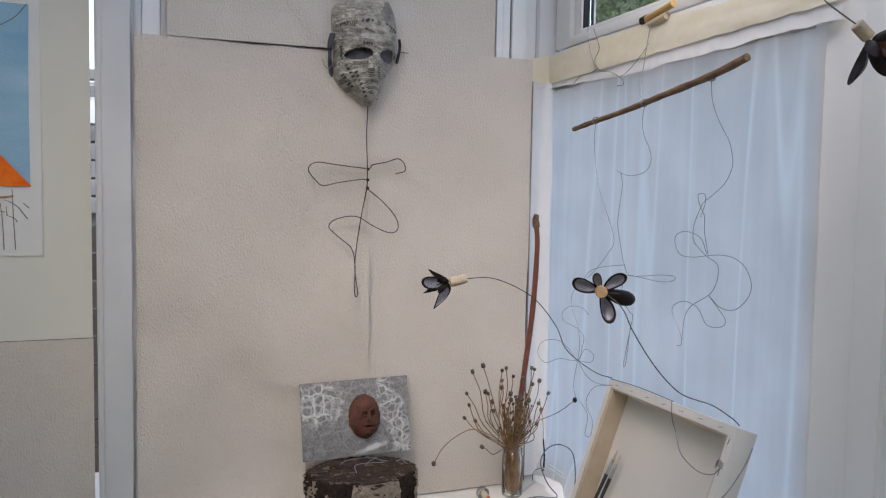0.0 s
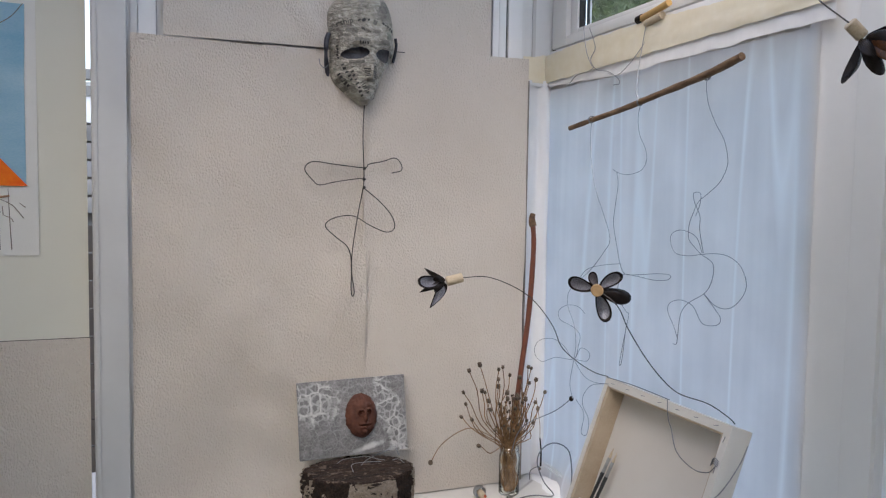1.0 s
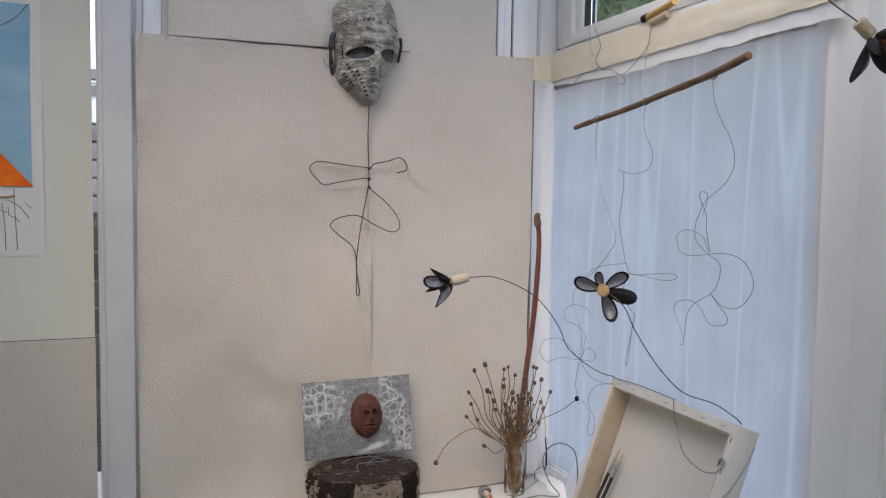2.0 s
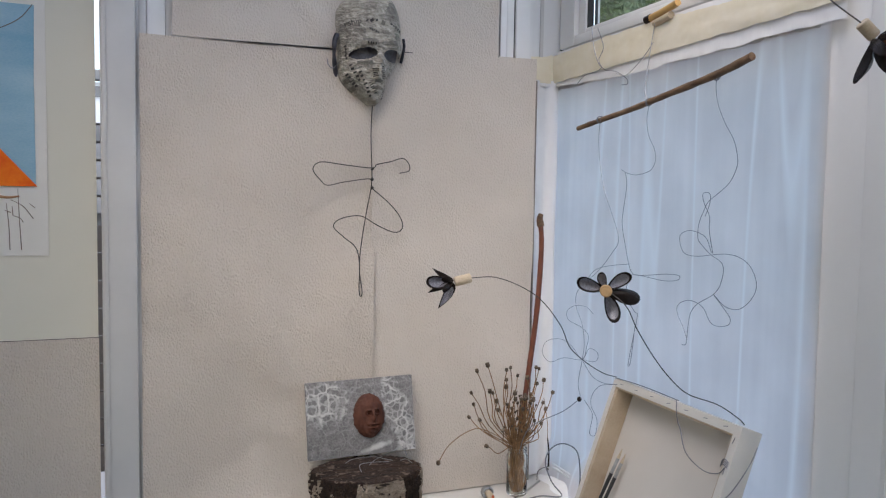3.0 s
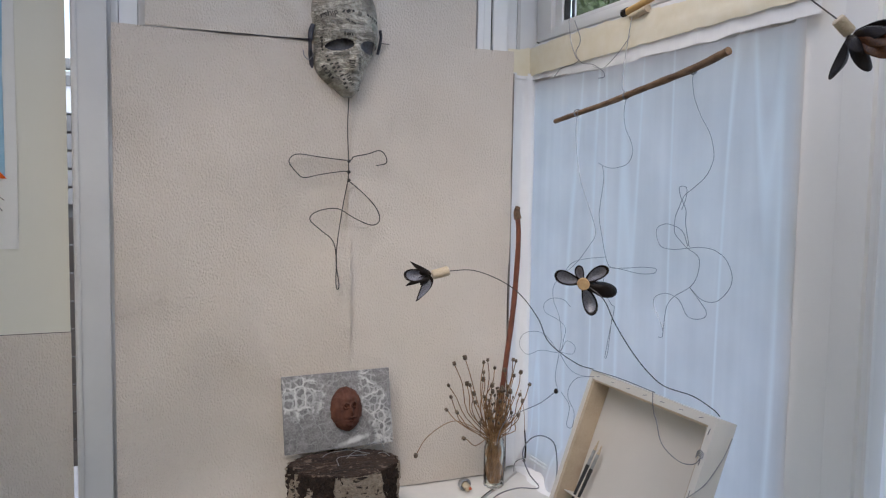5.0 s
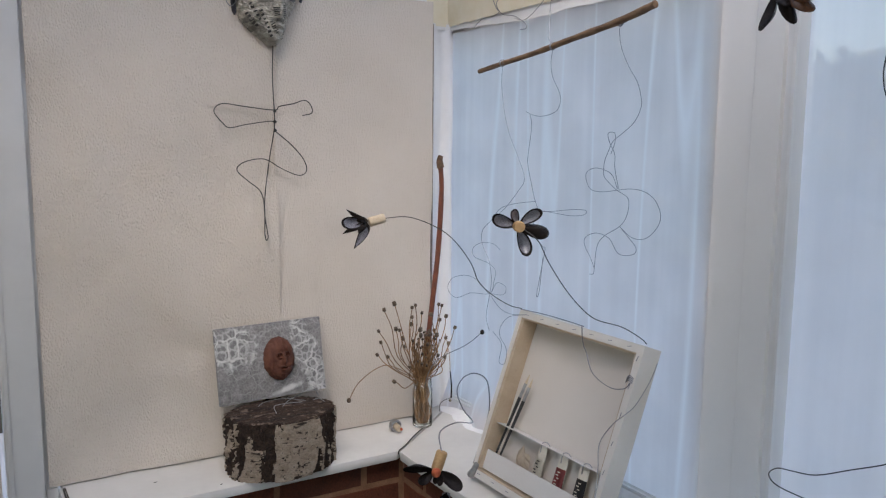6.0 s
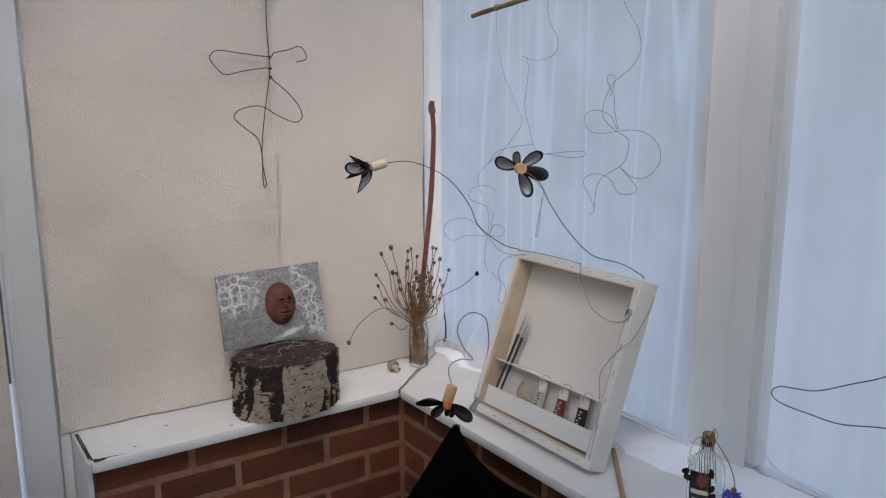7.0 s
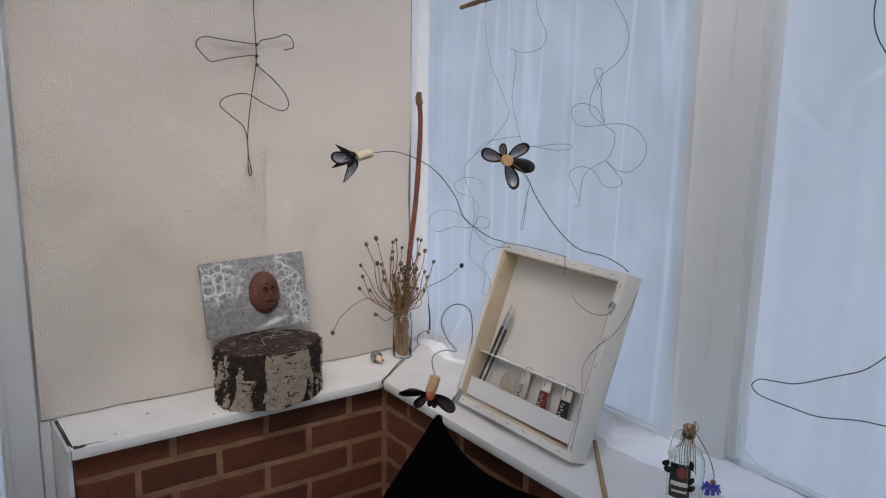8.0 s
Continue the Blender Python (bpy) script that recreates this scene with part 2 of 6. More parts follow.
INK = mat("ink_marks", (0.12, 0.11, 0.1), (0.3, 0.22, 0.16), scale=40, rough=0.85)
TAPE = mat("masking_tape", (0.83, 0.775, 0.64), (0.76, 0.685, 0.51), scale=16, rough=0.5, bump=0.2, bscale=45, fine=0.3)
VOILE = cloth_sheet("voile", (0.965, 0.935, 0.925), 0.05, 0.14, 1.0)
FILM = cloth_sheet("frost_film", (0.965, 0.92, 0.895), 0.075, 0.10, 0.12)
PANE = glass("window_glass")
JAR = glass("jar_glass", 0.02, (0.95, 0.98, 0.96))
BRICK = mat("red_brick", (0.150, 0.044, 0.018), (0.070, 0.020, 0.010), scale=17, rough=0.85, bump=0.35, bscale=260, fine=0.5, rand=0.3, dist=0.006)
MORTAR = mat("mortar", (0.29, 0.155, 0.088), (0.19, 0.095, 0.052), scale=30, rough=0.95, bump=0.5, bscale=300)
MARBLE = veined("grey_marble")
BARK = mat("dark_bark", (0.012, 0.008, 0.006), (0.06, 0.036, 0.024), scale=60, rough=0.95, bump=1.0, bscale=240, fine=0.5, dist=0.012)
PALEBARK = mat("pale_birch_bark", (0.46, 0.385, 0.305), (0.24, 0.18, 0.13), scale=48, rough=0.85, bump=1.0, bscale=210, fine=0.5, stretch=(1, 1, 1.8), dist=0.008)
def pitted(m, dark):
    """Adds small dark pits and short level cracks to a bark."""
    n, l = m.node_tree.nodes, m.node_tree.links
    co, p = n.new("ShaderNodeTexCoord"), n["Principled BSDF"]
    colour = p.inputs["Base Color"].links[0].from_socket
    for scale, stretch, a, b in ((34, (1, 1, 3.2), 0.61, 0.66), (120, (1, 1, 1), 0.62, 0.67), (20, (2.4, 2.4, 0.6), 0.64, 0.67)):
        mp, no, gate, mx = n.new("ShaderNodeMapping"), n.new("ShaderNodeTexNoise"), n.new("ShaderNodeValToRGB"), n.new("ShaderNodeMix")
        mx.data_type = "RGBA"
        mp.inputs["Scale"].default_value = stretch
        no.inputs["Scale"].default_value, no.inputs["Detail"].default_value = scale, 5
        gate.color_ramp.elements[0].position, gate.color_ramp.elements[1].position = a, b
        l.new(co.outputs["Object"], mp.inputs[0])
        l.new(mp.outputs[0], no.inputs["Vector"])
        l.new(no.outputs["Fac"], gate.inputs[0])
        l.new(gate.outputs[0], mx.inputs[0])
        l.new(colour, mx.inputs[6])
        mx.inputs[7].default_value = (*dark, 1)
        colour = mx.outputs[2]
    l.new(colour, p.inputs["Base Color"])


pitted(PALEBARK, (0.03, 0.02, 0.014))
CUT = mat("sawn_end", (0.062, 0.034, 0.022), (0.006, 0.004, 0.003), scale=30, rough=0.8, bump=1.0, bscale=150, fine=0.5, dist=0.01, stretch=(0.45, 1.6, 1))
pitted(CUT, (0.17, 0.125, 0.095))
CLAY = mat("terracotta", (0.125, 0.042, 0.023), (0.062, 0.021, 0.013), scale=40, rough=0.7, bump=0.2, bscale=200)
NEWS = newsprint("newspaper")
# Dark tone for the shade inside the mask's eyes, and for its band.
HOLE = mat("eye_shade_and_band", (0.012, 0.012, 0.016), (0.07, 0.07, 0.085), scale=45, rough=0.3)
STEEL = mat("dark_wire", (0.045, 0.042, 0.04), (0.08, 0.075, 0.07), scale=80, rough=0.45, metal=0.5, bump=0)
SILVER = mat("silver_wire", (0.42, 0.43, 0.44), (0.3, 0.3, 0.3), scale=80, rough=0.35, metal=0.8, bump=0)
GREYWIRE = mat("fine_wire", (0.26, 0.27, 0.29), (0.2, 0.2, 0.22), scale=80, rough=0.4, metal=0.6, bump=0)
SHELL = mat("mussel_shell", (0.004, 0.0035, 0.004), (0.026, 0.018, 0.015), scale=60, rough=0.2, bump=0.25, bscale=240, fine=0.4, spec=0.16)
BROWNSHELL = mat("brown_shell", (0.13, 0.045, 0.012), (0.02, 0.012, 0.009), scale=38, rough=0.22, bump=0.2, bscale=240)
NACRE = mat("shell_lining", (0.34, 0.34, 0.39), (0.04, 0.04, 0.055), scale=46, rough=0.22, bump=0.05, bscale=120)
CORK = mat("cork", (0.56, 0.37, 0.185), (0.42, 0.26, 0.12), scale=130, rough=0.85, bump=0.4, bscale=350, fine=0.5)
PALECORK = mat("pale_cork", (0.62, 0.52, 0.38), (0.5, 0.4, 0.28), scale=130, rough=0.85, bump=0.4, bscale=350, fine=0.5)
REDBIT = mat("orange_fibre", (0.55, 0.13, 0.05), (0.35, 0.07, 0.03), scale=150, rough=0.8)
TWIG = mat("twig_bark", (0.235, 0.145, 0.085), (0.075, 0.042, 0.026), scale=70, rough=0.75, bump=0.5, bscale=200, stretch=(1, 0.3, 1))
REDSTICK = mat("red_stem", (0.20, 0.062, 0.034), (0.12, 0.04, 0.025), scale=40, rough=0.5, bump=0.3, bscale=200)
STRAW = mat("dried_stem", (0.36, 0.205, 0.095), (0.105, 0.052, 0.025), scale=60, rough=0.8, rand=0.25)
POD = mat("seed_pod", (0.20, 0.15, 0.105), (0.05, 0.037, 0.028), scale=160, rough=0.85, rand=0.25)
PINE = mat("pale_pine", (0.53, 0.43, 0.315), (0.42, 0.325, 0.225), scale=10, rough=0.6, bump=0.15, bscale=120, stretch=(0.3, 2, 2))
CANVAS = mat("primed_canvas", (0.70, 0.67, 0.62), (0.64, 0.61, 0.56), scale=8, rough=0.8, bump=0.15, bscale=500)
RAW = mat("canvas_back", (0.66, 0.615, 0.56), (0.61, 0.565, 0.51), scale=6, rough=0.9, bump=0.2, bscale=600)
CARD = mat("white_card", (0.68, 0.66, 0.63), (0.63, 0.61, 0.58), scale=5, rough=0.7, bump=0.02)
BLACK = mat("black_cloth", (0.002, 0.002, 0.002), (0.004, 0.0035, 0.0035), scale=8, rough=1.0, bump=0.2, bscale=500, spec=0.0)
TUBERED = mat("red_label", (0.30, 0.065, 0.06), rough=0.4)
TUBEBLACK = mat("black_label", (0.03, 0.03, 0.032), rough=0.4)
TUBEWHITE = mat("tube_white", (0.72, 0.67, 0.57), rough=0.4)
LEAF = mat("hedge_leaf", (0.06, 0.11, 0.035), (0.12, 0.17, 0.06), scale=3, rough=0.6, bump=0.2)
BLUE = mat("cornflower", (0.06, 0.06, 0.36), (0.12, 0.11, 0.5), scale=200, rough=0.7)
PETAL = mat("white_petal", (0.75, 0.74, 0.68), rough=0.7)
# Pale tone of the outside ground, chosen to throw light up at the voile.
BOUNCE_GROUND = mat("pale_bounce_ground", (0.42, 0.41, 0.40), (0.34, 0.33, 0.32), scale=2, rough=0.9)
PLANK = mat("grey_planks", (0.24, 0.23, 0.22), (0.17, 0.165, 0.16), scale=8, rough=0.8, rand=0.15)
DARKWOOD = mat("dark_fence", (0.035, 0.03, 0.026), (0.06, 0.045, 0.035), scale=10, rough=0.9, rand=0.3)


SHEERHEM = mat("folded_cloth", (0.85, 0.85, 0.85), (0.78, 0.78, 0.79), scale=14, rough=0.85, bump=0.3, bscale=60, fine=0.3, stretch=(1, 1, 0.4))

CLOTHFOOT = mat("sheer_white_cloth", (0.90, 0.90, 0.90), (0.84, 0.84, 0.85), scale=14, rough=0.9, bump=0.3, bscale=90, fine=0.3)

# ---- building helpers ----
def link(name, bm, materials, parent=None, label="", smooth=True):
    me = bpy.data.meshes.new(name)
    bmesh.ops.recalc_face_normals(bm, faces=bm.faces)
    bm.to_mesh(me)
    bm.free()
    for m in materials if isinstance(materials, (list, tuple)) else [materials]:
        me.materials.append(m)
    if smooth:
        me.shade_smooth()
        me.set_sharp_from_angle(angle=radians(40))
    ob = new(name, me)
    if parent:
        ob.parent = parent
    if label:
        tagged(ob, label)
    return ob


def part(name, bm, material, parent, label=""):
    return link(name, bm, material, parent, label)


def thing(name, label, category, group="", kind="", m=None):
    ob = new(name)
    ob.empty_display_size = 0.02
    if m is not None:
        ob.matrix_world = m
    return tagged(ob, label, category, group, kind)


def box(x0, x1, y0, y1, z0, z1, bevel=0.0, bm=None, seg=2):
    bm = bm or bmesh.new()
    made = bmesh.ops.create_cube(bm, size=1.0, matrix=Matrix.LocRotScale(((x0 + x1) / 2, (y0 + y1) / 2, (z0 + z1) / 2), None, (x1 - x0, y1 - y0, z1 - z0)))
    if bevel:
        edges = list({e for v in made["verts"] for e in v.link_edges})
        bmesh.ops.bevel(bm, geom=edges, offset=bevel, segments=seg, affect="EDGES", profile=0.6)
    return bm


def smooth_path(pts, steps=5):
    """Catmull-Rom through the points."""
    p = [Vector(q) for q in pts]
    if len(p) < 3:
        return p
    p = [2 * p[0] - p[1], *p, 2 * p[-1] - p[-2]]
    out = []
    for i in range(1, len(p) - 2):
        a, b, c, d = p[i - 1:i + 3]
        for k in range(steps):
            t = k / steps
            out.append(0.5 * (2 * b + (c - a) * t + (2 * a - 5 * b + 4 * c - d) * t * t + (3 * b - a - 3 * c + d) * t ** 3))
    return out + [p[-2]]


def tube(pts, radius, sides=6, steps=5, bm=None, lumps=0.0):
    """A round rod along a smooth path; radius is one number or a (start, end) pair."""
    bm = bm or bmesh.new()
    p = smooth_path(pts, steps)
    r0, r1 = radius if isinstance(radius, tuple) else (radius, radius)
    rings, side = [], Vector((0.3, 0.5, 0.8))
    for i, q in enumerate(p):
        d = (p[min(i + 1, len(p) - 1)] - p[max(i - 1, 0)]).normalized()
        side = (side - d * side.dot(d)).normalized() if abs(side.dot(d)) < 0.999 else d.orthogonal().normalized()
        up = d.cross(side)
        r = r0 + (r1 - r0) * i / max(len(p) - 1, 1)
        if lumps:
            r *= 1 + lumps * noise.noise(q * 40)
        rings.append([bm.verts.new(q + r * (math.cos(a) * side + math.sin(a) * up)) for a in (2 * math.pi * k / sides for k in range(sides))])
    for a, b in zip(rings, rings[1:]):
        for k in range(sides):
            bm.faces.new((a[k], a[(k + 1) % sides], b[(k + 1) % sides], b[k]))
    bm.faces.new(rings[0][::-1])
    bm.faces.new(rings[-1])
    return bm


def lathe(profile, sides=24, sx=1.0, sy=1.0, bm=None, closed=True):
    """A turned body from (radius, height) pairs."""
    bm = bm or bmesh.new()
    rings = [[bm.verts.new((sx * r * math.cos(2 * math.pi * k / sides), sy * r * math.sin(2 * math.pi * k / sides), z)) for k in range(sides)] for r, z in profile]
    for a, b in zip(rings, rings[1:]):
        for k in range(sides):
            bm.faces.new((a[k], a[(k + 1) % sides], b[(k + 1) % sides], b[k]))
    if closed:
        bm.faces.new(rings[0][::-1])
        bm.faces.new(rings[-1])
    return bm


def prism(outline, depth_axis, d0, d1, bevel=0.0):
    """A flat outline of (u, v) pairs given thickness along one axis."""
    bm = bmesh.new()
    def at(u, v, d):
        return {"x": (d, u, v), "y": (u, d, v), "z": (u, v, d)}[depth_axis]
    a = [bm.verts.new(at(u, v, d0)) for u, v in outline]
    b = [bm.verts.new(at(u, v, d1)) for u, v in outline]
    bm.faces.new(a)
    bm.faces.new(b[::-1])
    for i in range(len(a)):
        j = (i + 1) % len(a)
        bm.faces.new((a[i], a[j], b[j], b[i]))
    if bevel:
        bmesh.ops.bevel(bm, geom=bm.edges[:], offset=bevel, segments=2, affect="EDGES", profile=0.6)
    return bm


def sheet(nu, nv, fn, thick=0.0008):
    """A curved sheet with thickness; fn(u, v) with both from 0 to 1 gives the place."""
    bm = bmesh.new()
    g = [[bm.verts.new(fn(i / nu, j / nv)) for j in range(nv + 1)] for i in range(nu + 1)]
    for i in range(nu):
        for j in range(nv):
            bm.faces.new((g[i][j], g[i + 1][j], g[i + 1][j + 1], g[i][j + 1]))
    if thick:
        bmesh.ops.recalc_face_normals(bm, faces=bm.faces)
        bmesh.ops.solidify(bm, geom=bm.faces[:], thickness=thick)
    return bm


def structure(name, bm, material, label, category="", smooth=True):
    return tagged(link(name, bm, material, smooth=smooth), label, category or name.split("_")[0], kind="structure")


# ---- the closed room: unseen walls, floor and openings added to shape the light ----
SILL_Z, WALL_Y, WIN_X, FRONT_Y, FRONT_X = 0.60, 1.894, 1.10, 1.692, 0.768
structure("floor", box(-2.4, 1.3, -2.4, 2.1, -0.06, 0.0), FLOOR, "plain dark floor, unseen, toned to cut bounced light")
bm = box(-2.4, -0.75, -2.4, 2.1, 2.45, 2.55)
box(1.04, 1.3, -2.4, 2.1, 2.45, 2.55, bm=bm)
box(-0.75, 1.04, 1.25, 2.1, 2.45, 2.55, bm=bm)
box(-0.75, 1.04, -2.4, 0.25, 2.45, 2.55, bm=bm)
structure("ceiling", bm, WHITE, "unseen white ceiling with an opening added for light")
bm = bmesh.new()
for a0, a1, z0, z1 in ((-2.4, -1.15, 0, 2.45), (0.15, 1.3, 0, 2.45), (-1.15, 0.15, 0, 0.9), (-1.15, 0.15, 2.1, 2.45)):
    box(a0, a1, -2.4, -2.3, z0, z1, bm=bm)
structure("wall_south", bm, PLASTER, "unseen tan wall with an opening added for light", "wall")
bm = bmesh.new()
for a0, a1, z0, z1 in ((-2.3, -0.8, 0, 2.45), (0.8, 1.93, 0, 2.45), (-0.8, 0.8, 0, 0.9), (-0.8, 0.8, 2.1, 2.45)):
    box(-2.4, -2.3, a0, a1, z0, z1, bm=bm)
structure("wall_west", bm, PLASTER, "unseen tan wall with an opening added for light", "wall")
structure("wall_east", box(1.05, 1.2, -2.4, -0.62, 0, 2.45), PLASTER, "unseen tan wall added beside the window", "wall")
bm = box(-2.4, -0.62, 1.93, 2.1, 0, 2.45)
box(-0.62, 1.2, 1.93, 2.1, 2.2, 2.45, bm=bm)
box(0.0, 0.985, 1.935, 2.0, 0.6, 2.2, bm=bm)
structure("wall_north", bm, WHITE, "white window wall covered with paper sheets", "wall")

# ---- dwarf walls and sill ----
wall_n = structure("brick_wall_north", box(0.03, 1.1, FRONT_Y + 0.026, 2.0, 0, 0.572), MORTAR, "low red brick wall with sandy mortar under the sill", "wall")
wall_e = structure("brick_wall_east", box(FRONT_X + 0.026, 1.2, -2.3, FRONT_Y + 0.026, 0, 0.572), MORTAR, "low red brick wall under the window sill", "wall")
structure("sill_end_board", box(0.016, 0.026, FRONT_Y + 0.012, 1.905, 0.0, 0.575, 0.001), SHADED_WHITE, "white board closing the wall end, shade in its colour", "board")

def nosed(cut):
    """A sill board outline in plan, with a rounded nose all round."""
    return prism(cut, "z", SILL_Z - 0.026, SILL_Z, 0.009)

structure("sill_north", nosed([(0.022, FRONT_Y), (FRONT_X - 0.002, FRONT_Y), (1.097, 1.957), (0.022, 1.957)]), SILL,
          "white painted window sill with worn chipped corner", "sill")
structure("sill_east", nosed([(FRONT_X, FRONT_Y - 0.003), (FRONT_X, -2.2), (1.13, -2.2), (1.13, 1.98), (1.1, 1.954)]), SILL,
          "white painted window sill with a rounded nose", "sill")
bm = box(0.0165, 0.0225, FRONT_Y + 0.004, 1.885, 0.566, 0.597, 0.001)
structure("sill_end_cap", bm, SHADED_WHITE, "loose white end cap on the sill", "trim")

structure("sill_crack", box(0.0222, 0.0252, 1.725, 1.868, 0.590, 0.6006), SEAL, "dark gap beside the loose end cap", "trim")
for hx, hy in ((0.118, 1.726), (0.33, 1.715), (0.205, 1.80)):
    structure("nail_hole", prism([(hx - 0.004, hy), (hx, hy - 0.0018), (hx + 0.004, hy + 0.001), (hx, hy + 0.0022)], "z", 0.597, 0.6006), SEAL, "small dark nick in the sill paint", "trim")

structure("sill_joint", tube([(0.912, 1.806, 0.5996), (0.884, 1.789, 0.5996), (0.835, 1.748, 0.5996), (0.797, 1.712, 0.5996), (0.771, 1.694, 0.5992), (0.767, 1.690, 0.590)], 0.0014, 6), SEAL, "dark open joint between the sill boards", "sill")

CHIP = mat("broken_sill_core", (0.05, 0.035, 0.025), (0.02, 0.015, 0.012), scale=60, rough=0.95, bump=0.6)
structure("sill_chip", prism([(0.029, 1.6935), (0.047, 1.6945), (0.056, 1.702), (0.049, 1.7075), (0.040, 1.705), (0.034, 1.711), (0.0285, 1.706)], "z", 0.6003, 0.6012), CHIP, "dark broken chip at the sill's corner", "sill")
structure("sill_split", tube([(0.054, 1.703, 0.6006), (0.066, 1.7045, 0.6004), (0.080, 1.7025, 0.6003), (0.092, 1.7035, 0.6001)], (0.0009, 0.0004), 5), CHIP, "fine dark split running from the chip", "sill")
structure("sill_gap", tube([(0.0275, 1.71, 0.6003), (0.0268, 1.76, 0.6003), (0.0277, 1.80, 0.6003), (0.0268, 1.87, 0.6003)], (0.0024, 0.0012), 6, lumps=0.5), CHIP, "open dark joint beside the end cap", "sill")

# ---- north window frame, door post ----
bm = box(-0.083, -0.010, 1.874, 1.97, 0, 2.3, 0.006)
structure("door_post", bm, SHADED_WHITE, "white plastic window post with a rounded edge", "post")
structure("post_bead", box(-0.078, -0.070, 1.871, 1.874, 0, 2.3, 0.001), SHADED_WHITE, "thin white bead on the post", "trim")
structure("post_seal", box(-0.0102, -0.0035, 1.890, 1.938, 0, 2.3), SHADED_WHITE, "thin grey seal beside the post", "trim")
structure("post_inner", box(-0.0036, 0.0125, 1.896, 1.935, 0, 2.3, 0.002), SHADED_WHITE, "narrow white frame strip", "trim")
structure("frame_foot", box(-0.0065, 0.0155, 1.885, 1.935, 0, 0.598, 0.002), SHADED_WHITE, "white frame foot beside the brick wall", "frame")
structure("frame_top_left", box(0.013, 0.052, 1.903, 1.934, 0.62, 2.2, 0.003), WHITE, "white plastic window frame", "frame")
structure("frame_bead_left", box(0.0524, 0.068, 1.906, 1.934, 0.62, 2.2, 0.001), SHADED_WHITE, "white frame bead", "frame")
structure("frame_right_inner", box(0.875, 0.893, 1.900, 1.934, 0.62, 2.2, 0.003), WHITE, "white plastic window frame", "frame")
structure("frame_right_mid", box(0.895, 0.917, 1.906, 1.934, 0.62, 2.2, 0.003), WHITE, "white plastic window frame", "frame")
structure("frame_right_seal", box(0.9165, 0.9205, 1.909, 1.934, 0.62, 2.2), SEAL, "dark seal between window frames", "trim")
structure("frame_right_outer", box(0.921, 0.962, 1.902, 1.934, 0.62, 2.2, 0.004), WHITE, "white plastic window frame", "frame")
structure("corner_post", box(0.963, 1.082, 1.945, 2.05, 0.6, 2.3, 0.006), WHITE, "white plastic corner post", "post")
# Dark strip set in the corner as the shade between paper edge and cloth.
structure("corner_gap", box(0.9828, 0.9862, 1.901, 1.932, 0.6, 1.684), mat("gap_shade", (0.34, 0.30, 0.26), (0.22, 0.19, 0.165), scale=40, rough=0.9), "dark strip for the shaded gap between paper and cloth", "trim")
structure("corner_bead", box(1.012, 1.022, 1.940, 1.945, 0.6, 2.3, 0.001), SHADED_WHITE, "white bead on the corner post", "trim")

# ---- east window ----
structure("mullion", box(1.074, 1.121, 0.940, 1.022, 0.6, 2.3, 0.004), WHITE, "white window mullion", "frame")
structure("frame_second", box(1.069, 1.15, 0.882, 0.9395, 0.6, 2.3, 0.003), WHITE, "white plastic frame of the second window", "frame")
structure("frame_second_bead", box(1.078, 1.12, 0.866, 0.883, 0.635, 2.3, 0.003), WHITE, "white glazing bead", "trim")
structure("film_bead", box(1.071, 1.078, 0.860, 0.8652, 0.64, 2.3, 0.0012), WHITE, "narrow white bead along the film edge", "trim")
structure("frame_bottom", box(1.098, 1.15, 1.036, 1.975, 0.6, 0.622, 0.004), WHITE, "white bottom window frame", "frame")
structure("frame_bottom_bead", box(1.083, 1.094, 1.036, 1.50, 0.6, 0.612, 0.002), WHITE, "white bottom glazing bead", "trim")
structure("window_bead", box(1.051, 1.056, 1.036, 1.93, 0.629, 0.635, 0.0015), WHITE, "white glazing bead along the window foot", "trim")
structure("window_bead_upper", box(1.0515, 1.056, 1.036, 1.93, 0.641, 0.6445, 0.001), WHITE, "thin white glazing bead along the window foot", "trim")
structure("frame_second_bottom", box(1.088, 1.15, -0.62, 0.883, 0.6, 0.622, 0.004), WHITE, "white bottom window frame", "frame")
structure("transom", box(1.066, 1.15, 1.036, 1.944, 1.665, 1.772, 0.004), WHITE, "white window transom", "frame")
structure("transom_second", box(1.09, 1.15, -0.62, 0.883, 2.05, 2.3, 0.004), WHITE, "white window head", "frame")
sash = thing("opening_sash", "white plastic top-hung window sash with clear glass", "window", kind="structure")
part("sash_stile", box(1.070, 1.14, 1.862, 1.938, 1.777, 2.28, 0.005), WHITE, sash)
part("sash_seal", box(1.075, 1.14, 1.939, 1.943, 1.777, 2.28), SEAL, sash)
part("sash_rail", box(1.070, 1.14, 1.04, 1.861, 1.777, 1.802, 0.005), WHITE, sash)
part("glazing_bead", box(1.082, 1.13, 1.826, 1.861, 1.803, 2.28, 0.004), WHITE, sash)
part("glazing_bead", box(1.082, 1.13, 1.04, 1.825, 1.803, 1.816, 0.003), WHITE, sash)
part("gasket", box(1.088, 1.12, 1.821, 1.8255, 1.817, 2.28), SEAL, sash)
p = part("pane", box(1.104, 1.110, 1.04, 1.82, 1.817, 2.28), PANE, sash, "clear glass")
p.visible_shadow = False
for nm, a, b, z0, z1 in (("window_1", 1.0225, 1.944, 0.623, 1.664), ("window_2", -0.62, 0.865, 0.623, 2.05)):
    g = structure(nm, box(1.122, 1.128, a, b, z0, z1), PANE, "clear window glass", "window")
    g.visible_shadow = False

def fold(y):
    return 0.007 * noise.noise(Vector((y * 7, 0, 0))) + 0.004 * noise.noise(Vector((y * 23, 3, 0)))

